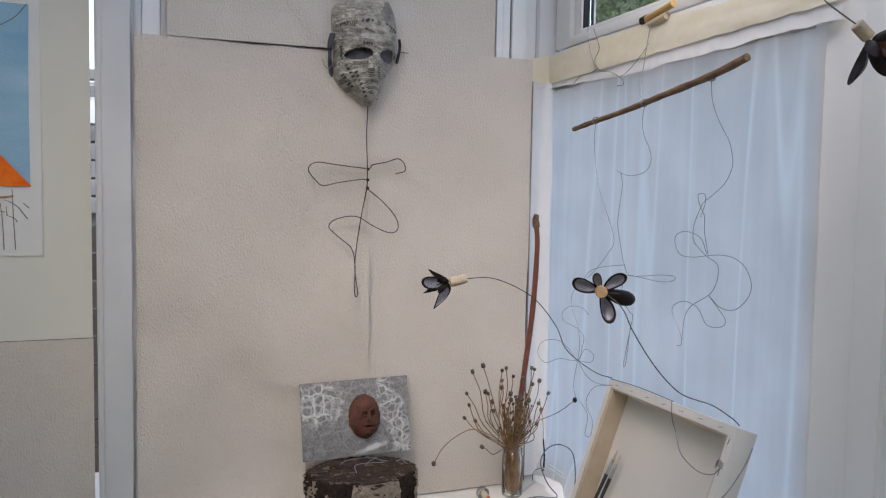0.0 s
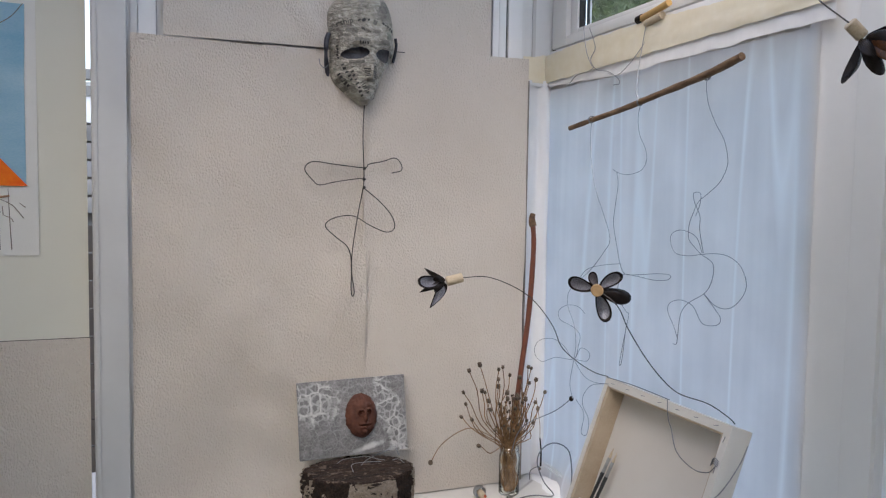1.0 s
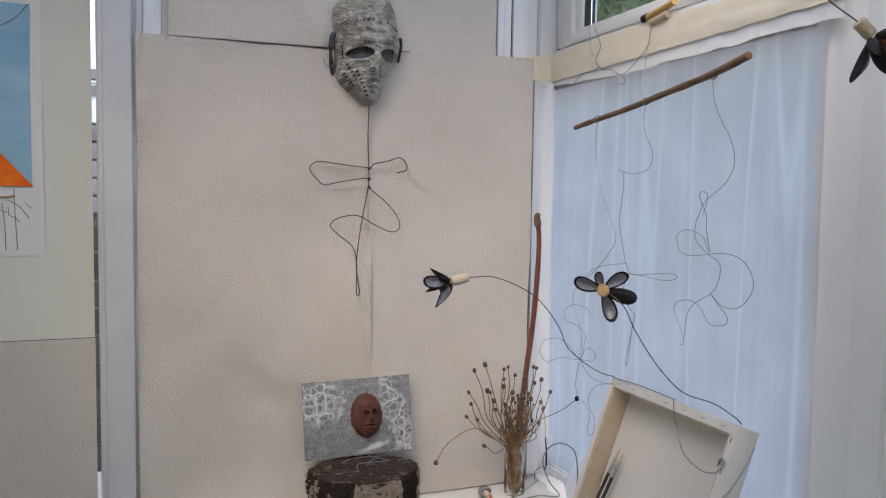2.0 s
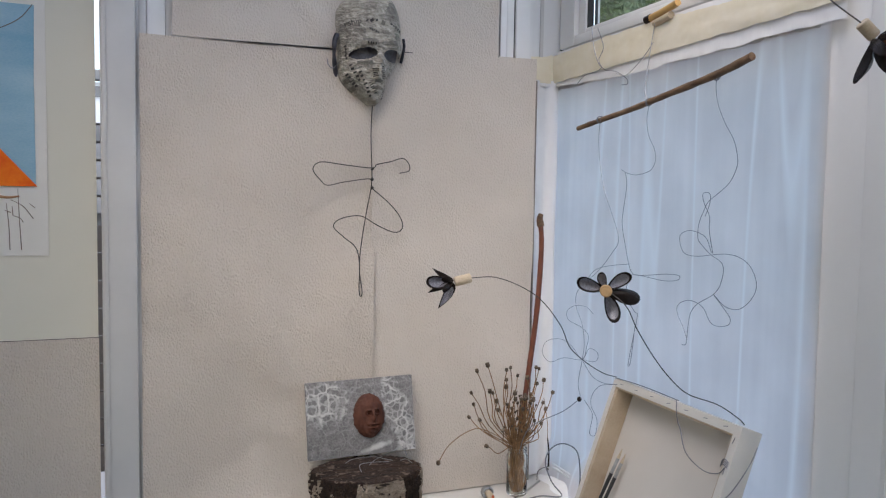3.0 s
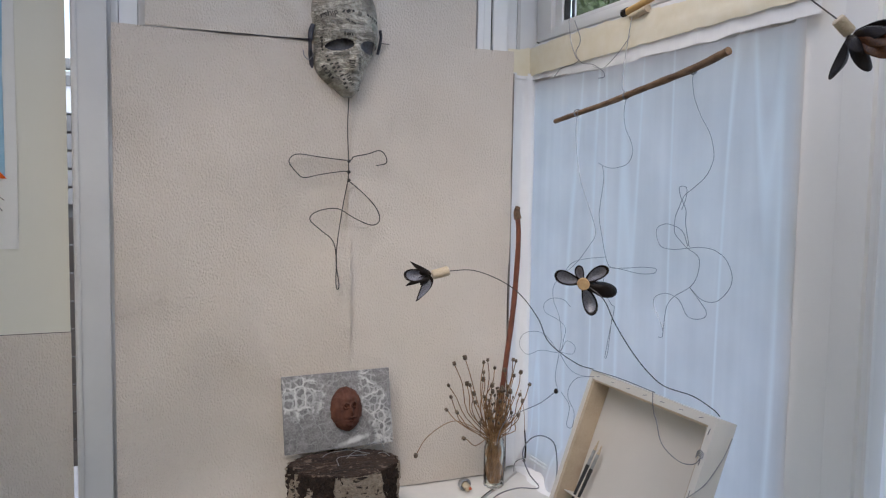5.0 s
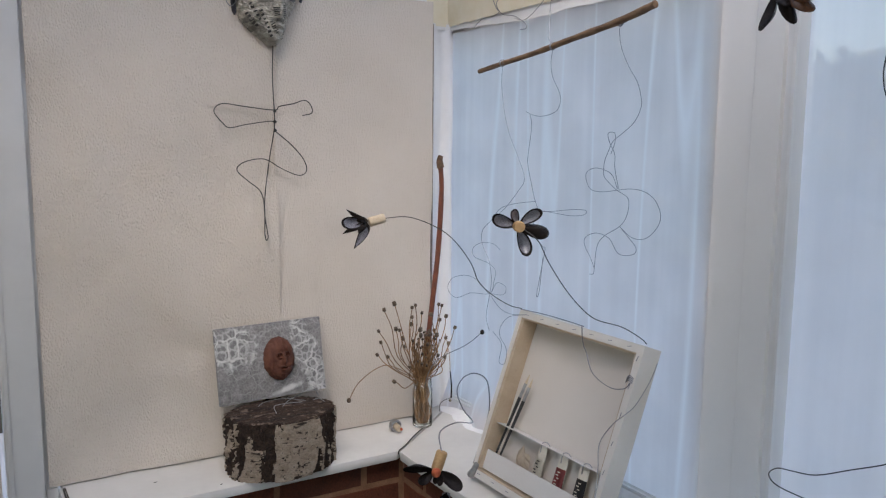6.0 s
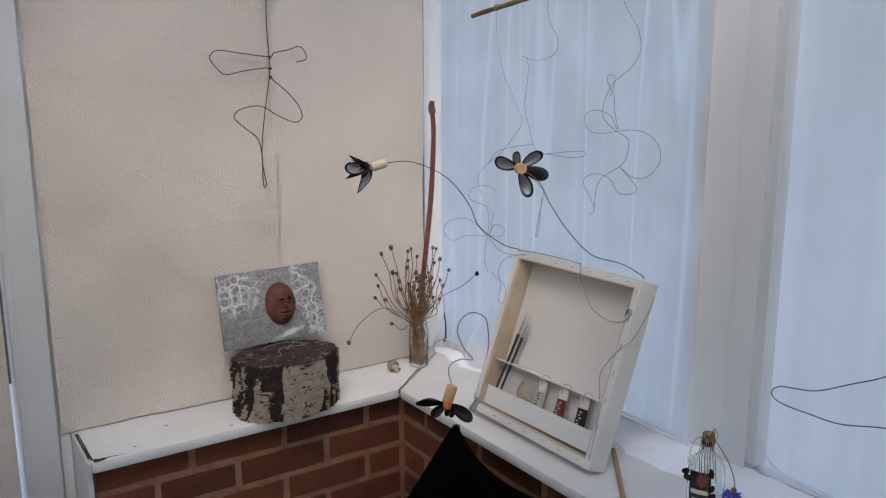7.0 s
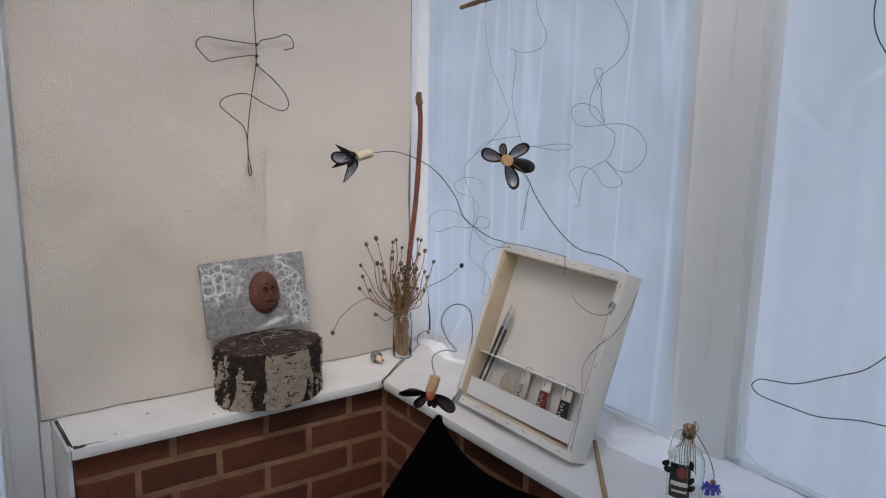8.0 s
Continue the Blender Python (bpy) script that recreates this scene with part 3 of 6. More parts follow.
def voile_at(u, v):
    y = 1.942 - u * 0.93
    z = 0.603 + v * 1.085
    x = 1.066 + fold(y) * (0.5 + 0.5 * v) - 0.05 * max(0, 0.10 - v) / 0.10 * (0.6 + 0.4 * math.sin(y * 23)) * max(0, min(1, (y - 1.45) / 0.1))
    return (x, y, z + 0.006 * math.sin(y * 31) * (v < 0.5))

tagged(link("voile_curtain", sheet(150, 40, voile_at, 0), VOILE), "sheer white voile cloth taped over the window", "curtain")

def film_at(u, v):
    y = 0.864 - u * 1.45
    return (1.112 + 0.003 * noise.noise(Vector((y * 3, v * 3, 0))), y, 0.624 + v * 1.42)

tagged(link("window_film", sheet(40, 30, film_at, 0), FILM), "frosted film covering the second window", "film")
bm = tube([(1.085, 0.862, 0.705), (1.084, 0.852, 0.672), (1.083, 0.82, 0.645), (1.083, 0.73, 0.632), (1.084, 0.55, 0.628)], 0.0016, 8)
tagged(link("film_edge", bm, WHITE), "rolled white edge of the window film", "trim")

def tape_at(u, v):
    """Runs round the corner first, then along the transom, and thins out at its far end."""
    s = u * 1.04
    turn = max(0.0, 0.075 - s)
    y = 1.938 - max(0.0, s - 0.075)
    top = 1.7535 + 0.010 * min(1, u * 5) - 0.024 * max(0, (u - 0.45) / 0.55) ** 1.2
    low = 1.684 + 0.014 * u
    ragged = 0.0035 * noise.noise(Vector((s * 22, 3 * round(v), 3))) + 0.002 * noise.noise(Vector((s * 70, 5 * round(v), 1)))
    crumple = 0.0014 * noise.noise(Vector((s * 16, v * 2.5, 0))) + 0.0005 * noise.noise(Vector((s * 60 + v * 4, v * 6, 4)))
    z = low + v * (top - low) + ragged
    if turn > 0:
        return (1.052 - turn * 0.93, 1.936 - abs(crumple) - 0.002, z)
    return (1.051 - crumple - 0.0015 * math.sin(v * math.pi), y, z)

tagged(link("masking_tape", sheet(190, 14, tape_at, 0.0008), TAPE), "wrinkled cream masking tape along the transom", "tape")

def hem_at(u, v):
    x, y, z = tape_at(u, 0.0)
    drop = 0.006 + 0.022 * min(1, u * 2.5) + 0.004 * noise.noise(Vector((y * 11, 7, 0)))
    return (x + 0.0035 + 0.0015 * noise.noise(Vector((y * 30, 0, v * 2))), y, z + 0.012 - v * (0.012 + drop))

tagged(link("cloth_hem", sheet(150, 5, hem_at, 0), SHEERHEM), "folded white hem of the cloth below the tape", "cloth")

def edge_at(u, v):
    """The gathered side of the voile, tucked round the corner post."""
    x = 0.984 + u * 0.084
    return (x, 1.934 - 0.006 * math.sin(u * 9 + 1.3 * noise.noise(Vector((u * 3, v * 4, 0)))) - 0.01 * (1 - v) ** 6, 0.606 + v * 1.085)

tagged(link("cloth_edge", sheet(24, 40, edge_at, 0), SHEERHEM), "gathered white side of the voile in the corner", "cloth")

def spill_at(u, v):
    """The foot of the voile lying in soft wrinkles on the sill."""
    y = 1.925 - u * 1.3
    reach = 0.060 + 0.045 * noise.noise(Vector((y * 4.3, 2, 0))) + 0.03 * min(1, max(0, (1.45 - y) / 0.15)) + 0.02 * noise.noise(Vector((y * 17, 1, 0)))
    x = 1.072 - v * max(0.03, reach)
    w = 0.5 + 0.5 * noise.noise(Vector((x * 26 + y * 9, y * 19, 5)))
    w += 0.4 * abs(noise.noise(Vector((x * 55, y * 48, 8))))
    z = 0.5992 + 0.013 * w * min(1, (1 - v) * 2.5) ** 0.8 * (0.45 + 0.55 * (1 - v)) + 0.022 * (1 - v) ** 5
    return (x, y, z)

tagged(link("sheer_cloth", sheet(200, 18, spill_at, 0), CLOTHFOOT), "crumpled white foot of the voile lying on the sill", "cloth")

# ---- paper sheets on the north wall ----
def paper_fn(x0, x1, z0, z1, y, seed, amp=0.004, top=0.0, tuck=False):
    def fn(u, v):
        x, z = x0 + u * (x1 - x0), z0 + v * (z1 - z0) + top * u * v
        q = noise.noise(Vector((x * 4.1, seed, z * 3.3))) + 0.5 * noise.noise(Vector((x * 9, seed + 5, z * 8))) + 0.22 * noise.noise(Vector((x * 17 + z * 9, seed + 2, z * 13)))
        b = -1.7 * amp * (q + 0.6)
        if tuck:
            crease = math.exp(-((x * 0.75 + z * 0.5 - 0.72) / 0.035) ** 2) * math.exp(-(max(0, z - 1.0) / 0.1) ** 2) * math.exp(-(max(0, x - 0.28) / 0.05) ** 2)
            b -= 0.010 * crease
        return (x, y + max(-0.016, min(b, 0.001)) - (0.006 * (1 - v) ** 8 if tuck else 0), z)
    return fn

tagged(link("paper_sheet", sheet(70, 90, paper_fn(-0.003, 0.535, 0.603, 1.7200, 1.8935, 1.0, 0.0078, -0.002, True)), PAPER),
       "cream embossed lining paper hung over the window", "paper", "paper sheets")
tagged(link("paper_sheet", sheet(60, 90, paper_fn(0.529, 0.976, 0.603, 1.735, 1.8950, 4.0, 0.0045, 0.003)), PAPER2),
       "cream embossed paper, slightly creased, beside the corner", "paper", "paper sheets")
upper_fn = paper_fn(0.066, 0.868, 1.722, 2.25, 1.8895, 7.0, 0.004, 0.0)
def upper_at(u, v):
    """The upper sheet hangs over its left neighbour and slips behind the right one."""
    x, y, z = upper_fn(u, v)
    k = max(0, min(1, (x - 0.50) / 0.07))
    pull = 0.012 * math.exp(-((x - 0.40 + 0.5 * (z - 1.76)) / 0.03) ** 2 - ((z - 1.77) / 0.06) ** 2)
    return (x, y + 0.013 * k * k * (3 - 2 * k) - pull, z)
tagged(link("paper_sheet", sheet(80, 50, upper_at), PAPER2),
       "upper cream embossed paper sheet above the mask", "paper", "paper sheets")
tagged(link("paper_sheet", sheet(40, 40, paper_fn(-0.62, -0.0925, 0.002, 1.046, 1.914, 9.0, 0.002)), PAPER),
       "lower cream embossed paper beside the post", "paper", "paper sheets")

# ---- painting on its backing ----
tagged(link("backing_sheet", sheet(20, 30, paper_fn(-0.62, -0.0935, 1.048, 2.2, 1.9105, 12.0, 0.0012)), CREAM), "plain cream backing sheet on the window", "paper")
painting = thing("painting", "watercolour of an orange triangle under blue sky", "painting")
part("sheet", box(-0.60, -0.190, 1.9060, 1.9072, 1.232, 1.80), ART, painting, "white watercolour paper")
part("blue_wash", prism([(-0.59, 1.382), (-0.2125, 1.382), (-0.2135, 1.60), (-0.2105, 1.764), (-0.59, 1.768)], "y", 1.9040, 1.9056), WASH, painting, "blue painted sky")
part("orange_triangle", prism([(-0.590, 1.381), (-0.2095, 1.381), (-0.268, 1.447), (-0.40, 1.60)], "y", 1.9022, 1.9036), ORANGE, painting, "flat orange triangle")
part("pencil_arc", tube([(-0.30, 1.905, 1.70), (-0.262, 1.9035, 1.718), (-0.235, 1.9035, 1.737), (-0.2135, 1.9035, 1.765)], 0.0009, 5), INK, painting)
for pts in (((-0.2475, 1.375), (-0.2455, 1.31), (-0.2425, 1.245)), ((-0.270, 1.345), (-0.266, 1.30), (-0.2645, 1.245)), ((-0.262, 1.352), (-0.248, 1.345), (-0.235, 1.335), (-0.219, 1.312)),
            ((-0.2265, 1.345), (-0.215, 1.335)), ((-0.256, 1.318), (-0.243, 1.312), (-0.2385, 1.304)), ((-0.259, 1.338), (-0.2575, 1.318)), ((-0.274, 1.33), (-0.262, 1.325))):
    part("ink_stroke", tube([(x, 1.9052, z) for x, z in pts], (0.0006, 0.0010), 5, 4), INK, painting)
part("brown_stroke", tube([(-0.30, 1.9052, 1.362), (-0.268, 1.9052, 1.357), (-0.245, 1.9052, 1.36)], (0.004, 0.002), 6, 4), mat("sepia", (0.42, 0.24, 0.13), rough=0.85), painting)

# ---- mask of pasted newspaper ----
MASK_H, MASK_D = 0.133, 0.064
MASK_SIDES = smooth_path([(1.0, -0.020, 0.030), (0.93, -0.048, 0.056), (0.71, -0.078, 0.072), (0.45, -0.083, 0.079), (0.2, -0.080, 0.080), (-0.05, -0.077, 0.079),
                          (-0.3, -0.078, 0.064), (-0.5, -0.075, 0.050), (-0.62, -0.066, 0.044), (-0.75, -0.048, 0.038), (-0.9, -0.022, 0.027), (-1.0, -0.004, 0.016)], 8)
MASK_EYES = ((-0.026, -0.0165, 0.033, 0.0135), (0.050, -0.0165, 0.028, 0.0150))

def mask_sides(v):
    """Left and right edge of the face at a height from chin (-1) to crown (1)."""
    for a, b in zip(MASK_SIDES, MASK_SIDES[1:]):
        if v >= b.x:
            k = (v - b.x) / max(a.x - b.x, 1e-6)
            return b.y + (a.y - b.y) * min(k, 1), b.z + (a.z - b.z) * min(k, 1)
    return MASK_SIDES[-1].y, MASK_SIDES[-1].z

def hump(x, z, cx, cz, sx, sz):
    return math.exp(-((x - cx) / sx) ** 2 - ((z - cz) / sz) ** 2)

def mask_depth(x, z):
    """How far the pasted paper stands out from the wall."""
    v = max(-1, min(1, z / MASK_H))
    lo, hi = mask_sides(v)
    u = max(-1, min(1, (2 * x - lo - hi) / (hi - lo)))
    d = MASK_D * (0.30 + 0.70 * math.sqrt(1 - v * v)) * math.sqrt(1 - u * u)
    t = max(0.0, (-0.008 - z) / 0.062)
    d += 0.017 * (t ** 0.8 if t < 1 else math.exp(-((t - 1) / 0.14) ** 2)) * math.exp(-((x - 0.021 + 0.013 * min(t, 1)) / 0.0115) ** 2)
    d += 0.006 * hump(x, z, -0.022, 0.010, 0.040, 0.009) + 0.006 * hump(x, z, 0.052, 0.011, 0.030, 0.009)
    d -= 0.006 * hump(x, z, -0.026, -0.013, 0.036, 0.017) + 0.005 * hump(x, z, 0.056, -0.014, 0.024, 0.017)
    d += 0.005 * hump(x, z, 0.012, -0.090, 0.018, 0.004) + 0.005 * hump(x, z, 0.011, -0.101, 0.016, 0.004) - 0.004 * hump(x, z, 0.012, -0.0955, 0.019, 0.0022)
    d += 0.005 * hump(x, z, 0.010, -0.118, 0.018, 0.010) - 0.004 * hump(x, z, -0.042, -0.062, 0.020, 0.026)
    fold = abs(noise.noise(Vector((x * 28, 3, z * 75)))) + 0.5 * abs(noise.noise(Vector((x * 80 + z * 40, 6, z * 120))))
    return d + (0.0045 * (0.35 - fold) + 0.0018 * noise.noise(Vector((x * 45, 1, z * 45)))) * max(0, 1 - u ** 4)

bm = bmesh.new()
grid = []
for j in range(141):
    z = MASK_H * (-1 + 2 * j / 140)
    lo, hi = mask_sides(z / MASK_H)
    line = []
    for i in range(121):
        x = (lo + hi) / 2 - math.cos(math.pi * i / 120) * (hi - lo) / 2
        line.append(bm.verts.new((x, -mask_depth(x, z), z)))
    grid.append(line)
for j in range(140):
    for i in range(120):
        c = (grid[j][i].co + grid[j + 1][i + 1].co) / 2
        if not any(((c.x - ex) / ew) ** 2 + ((c.z - ez - 0.12 * (c.x - ex) * (ex < 0)) / eh) ** 2 < 1 for ex, ez, ew, eh in MASK_EYES):
            bm.faces.new((grid[j][i], grid[j][i + 1], grid[j + 1][i + 1], grid[j + 1][i]))
bmesh.ops.delete(bm, geom=[v for v in bm.verts if not v.link_faces], context="VERTS")
bmesh.ops.solidify(bm, geom=bm.faces[:], thickness=0.0016)

# Dark sheet added behind the eye holes to stand for the shade inside.
back = [[bm.verts.new((x, 0.013 - mask_depth(x, z), z)) for x in (-0.066 + 0.0095 * i for i in range(15))] for z in (-0.042 + 0.006 * j for j in range(9))]
for a, b in zip(back, back[1:]):
    for i in range(14):
        bm.faces.new((a[i], a[i + 1], b[i + 1], b[i])).material_index = 2

def over_mask(x, z):
    return bm.verts.new((x, -mask_depth(x, z) - 0.0022, z))

def print_on_mask(words, x, z, size, turn):
    """Letters laid over the paper."""
    cu = bpy.data.curves.new("letters", "FONT")
    cu.body, cu.size, cu.align_x = words, size, "CENTER"
    ob = new("letters", cu)
    me = bpy.data.meshes.new_from_object(ob.evaluated_get(bpy.context.evaluated_depsgraph_get()))
    bpy.data.objects.remove(ob)
    co, si = math.cos(radians(turn)), math.sin(radians(turn))
    verts = [over_mask(x + v.co.x * co - v.co.y * si, z + v.co.x * si + v.co.y * co) for v in me.vertices]
    for q in me.polygons:
        bm.faces.new([verts[i] for i in q.vertices]).material_index = 1
    bpy.data.meshes.remove(me)
bpy.context.view_layer.update()
print_on_mask("rship", -0.050, 0.049, 0.019, 14)

def bar_on_mask(x, z, w, h, turn):
    co, si = math.cos(radians(turn)), math.sin(radians(turn))
    bm.faces.new([over_mask(x + a * w / 2 * co - b * h / 2 * si, z + a * w / 2 * si + b * h / 2 * co) for a, b in ((-1, -1), (0, -1), (1, -1), (1, 1), (0, 1), (-1, 1))]).material_index = 1
bars = random.Random(9)

def scrap_on_mask(x, z, w, h, turn):
    """A torn scrap of dark printed paper pasted on."""
    co, si = math.cos(radians(turn)), math.sin(radians(turn))
    rows = []
    for j in range(5):
        line = []
        for i in range(10):
            a, b = (i / 9 - 0.5) * w, (j / 4 - 0.5) * h
            a += 0.12 * h * noise.noise(Vector((b * 300, i // 5, x * 50)))
            b += 0.25 * h * noise.noise(Vector((a * 160, j // 3, z * 50)))
            line.append(over_mask(x + a * co - b * si, z + a * si + b * co))
        rows.append(line)
    for p, q in zip(rows, rows[1:]):
        for i in range(9):
            bm.faces.new((p[i], p[i + 1], q[i + 1], q[i])).material_index = 3
for place in ((-0.012, 0.014, 0.036, 0.008, -4), (0.046, 0.013, 0.026, 0.011, 6), (-0.024, -0.037, 0.036, 0.007, 3), (-0.058, -0.078, 0.012, 0.016, -50), (0.020, 0.058, 0.012, 0.010, 60), (-0.045, -0.098, 0.010, 0.014, 40), (0.012, -0.078, 0.022, 0.006, 4)):
    scrap_on_mask(*place)
# rows of print too blurred to read: start, step along the row, count, size of a mark, turn
for x, z, dx, dz, n, w, h, turn in ((-0.055, -0.044, 0.005, -0.0085, 5, 0.0065, 0.0042, 25), (-0.034, -0.060, 0.0045, -0.0088, 7, 0.0062, 0.004, 25), (-0.061, -0.066, 0.005, -0.0066, 5, 0.0085, 0.005, 40),
                                    (0.000, -0.052, 0.0, -0.0042, 5, 0.010, 0.0018, 5), (0.018, -0.046, 0.001, -0.0040, 7, 0.009, 0.0018, 8), (-0.020, 0.060, 0.012, 0.001, 3, 0.0075, 0.005, 30),
                                    (0.042, 0.058, 0.0065, -0.003, 5, 0.0045, 0.0055, -20), (-0.018, 0.008, 0.006, -0.0005, 4, 0.0035, 0.0045, 10), (-0.066, 0.0, 0.0005, -0.007, 5, 0.0032, 0.005, 10),
                                    (-0.012, 0.041, 0.0045, -0.0015, 5, 0.0022, 0.007, 30), (0.028, -0.100, 0.002, -0.0045, 4, 0.007, 0.002, 30), (-0.010, -0.083, 0.003, -0.0045, 6, 0.008, 0.002, 30)):
    for k in range(n):
        bar_on_mask(x + dx * k + bars.uniform(-0.0008, 0.0008), z + dz * k, 1.25 * w * bars.uniform(0.65, 1.1), 1.25 * h * bars.uniform(0.6, 1.1), turn + bars.uniform(-9, 9))
mask = link("mask", bm, [NEWS, mat("print_black", (0.03, 0.03, 0.03), (0.08, 0.077, 0.07), scale=120, rough=0.6), HOLE, mat("grey_scrap", (0.24, 0.225, 0.19), (0.10, 0.095, 0.08), scale=150, rough=0.55, bump=0.6)])
mask.matrix_world = pose(0.5165, 1.886, 1.7225)
tagged(mask, "papier-mache face mask pasted from newspaper scraps", "mask")
strap = thing("mask_band", "dark band with a wire hook behind the mask", "band")
part("strap", tube([(0.600, 1.887, 1.70), (0.603, 1.872, 1.735), (0.599, 1.866, 1.755)], 0.004, 6), HOLE, strap)
part("strap", tube([(0.437, 1.886, 1.655), (0.428, 1.868, 1.70), (0.428, 1.862, 1.735), (0.434, 1.864, 1.752)], (0.0045, 0.0075), 8, lumps=0.5), HOLE, strap)
part("hook", tube([(x, 1.866, z) for x, z in ((0.438, 1.686), (0.425, 1.672), (0.414, 1.680), (0.411, 1.693))], 0.0011, 5), GREYWIRE, strap)
part("pin", tube([(0.60, 1.880, 1.726), (0.63, 1.887, 1.7275)], 0.0011, 5), STEEL, strap)

# ---- wire figure under the mask ----
figure = thing("wire_figure", "bent dark wire body hanging below the mask", "wire figure")
def on_wall(pts):
    return [(x, 1.874 - 0.03 * max(0, 1.45 - z) * 0.5, z) for x, z in pts]
part("body", tube(on_wall([(0.525, 1.60), (0.522, 1.519), (0.525, 1.438), (0.524, 1.396), (0.511, 1.328), (0.498, 1.245), (0.495, 1.19), (0.502, 1.137), (0.497, 1.127), (0.494, 1.148),
    (0.495, 1.203), (0.486, 1.245), (0.455, 1.272), (0.43, 1.297), (0.448, 1.316), (0.497, 1.323), (0.54, 1.3), (0.583, 1.283), (0.604, 1.293), (0.598, 1.321), (0.568, 1.356), (0.526, 1.39)]), 0.0013, 6), STEEL, figure)
part("arms", tube(on_wall([(0.524, 1.412), (0.51, 1.413), (0.454, 1.404), (0.416, 1.396), (0.399, 1.407), (0.38, 1.433), (0.399, 1.451), (0.454, 1.446), (0.525, 1.44), (0.538, 1.449),
    (0.574, 1.457), (0.603, 1.466), (0.619, 1.454), (0.621, 1.436), (0.596, 1.429)]), 0.0013, 6), STEEL, figure)
bm = bmesh.new()
for z in (1.438, 1.412, 1.392):
    tube([(0.5225, 1.8725, z - 0.003), (0.5275, 1.871, z), (0.5225, 1.870, z + 0.003)], 0.0026, 6, 3, bm)
part("twist", bm, STEEL, figure)

# ---- birch log, marble tile, clay face ----
log = thing("birch_log", "short birch log with peeling dark and pale bark", "log", m=pose(0.486, 1.754, SILL_Z))
LW, LD, LH = 0.131, 0.096, 0.134
def pale_at(a, z):
    """Above zero where the pale outer bark still clings."""
    c, q = math.cos(a), math.sin(a)
    patch = noise.noise(Vector((c * 4.4, q * 4.4, z * 9))) + 0.75 * noise.noise(Vector((c * 10 + 4, q * 10, z * 20))) + 0.3 * noise.noise(Vector((c * 22, q * 22, z * 70)))
    plate = 1.0 * math.exp(-((a - 4.80 - 1.6 * (z - 0.07)) / 0.36) ** 6) + 0.55 * math.exp(-((a - 3.98) / 0.13) ** 2) * (z < 0.075) + 0.5 * math.exp(-((a - 3.5) / 0.08) ** 2)
    scars = 1.3 * math.exp(-((a - 4.86) / 0.05) ** 2 - ((z - 0.078) / 0.013) ** 2) + 0.9 * math.exp(-((a - 4.66) / 0.022) ** 2 - ((z - 0.018) / 0.02) ** 2) + 0.9 * math.exp(-((a - 4.83) / 0.02) ** 2 - ((z - 0.025) / 0.02) ** 2)
    return 0.8 * patch + plate - scars - 0.5 * math.exp(-((a - 4.27) / 0.1) ** 2) - 0.5 * math.exp(-((a - 5.38) / 0.14) ** 2) - 0.14

def log_r(a, z):
    c, q = math.cos(a), math.sin(a)
    fine = noise.noise(Vector((c * 20, q * 20, z * 60)))
    rough = noise.noise(Vector((c * 34, q * 34, z * 90)))
    plate = max(0, min(1, pale_at(a, z) * 9 + 0.5))
    knob = 0.07 * math.exp(-((a - 3.3) / 0.16) ** 2 - ((z - 0.055) / 0.016) ** 2)
    return 0.965 + 0.05 * noise.noise(Vector((c * 2.2, q * 2.2, z * 9))) + 0.03 * fine + 0.035 * rough * (1 - plate) + 0.055 * plate + knob
bm = bmesh.new()
N, K = 340, 96
def ring_at(j):
    z = LH * j / K
    return [bm.verts.new((LW * log_r(2 * math.pi * k / N, z) * math.cos(2 * math.pi * k / N), LD * log_r(2 * math.pi * k / N, z) * math.sin(2 * math.pi * k / N), z)) for k in range(N)]
rings = [ring_at(j) for j in range(K + 1)]
for j, (a, b) in enumerate(zip(rings, rings[1:])):
    for k in range(N):
        f = bm.faces.new((a[k], a[(k + 1) % N], b[(k + 1) % N], b[k]))
        f.material_index = 1 if pale_at(2 * math.pi * (k + 0.5) / N, LH * (j + 0.5) / K) > 0 else 0
bm.faces.new(rings[0][::-1])
part("bark", bm, [BARK, PALEBARK], log)
bm = bmesh.new()
rings = [[bm.verts.new((f * LW * log_r(2 * math.pi * k / N, LH) * math.cos(2 * math.pi * k / N), f * LD * log_r(2 * math.pi * k / N, LH) * math.sin(2 * math.pi * k / N),
         LH + 0.0015 - 0.004 * (f > 0.98) + 0.0025 * noise.noise(Vector((f * math.cos(2 * math.pi * k / N) * 9, f * math.sin(2 * math.pi * k / N) * 9, 1))))) for k in range(N)] for f in (0.985, 0.95, 0.8, 0.6, 0.4, 0.2, 0.03)]
for a, b in zip(rings, rings[1:]):
    for k in range(N):
        bm.faces.new((a[k], a[(k + 1) % N], b[(k + 1) % N], b[k]))
bm.faces.new(rings[-1])
part("sawn_end", bm, CUT, log, "dark weathered sawn end")

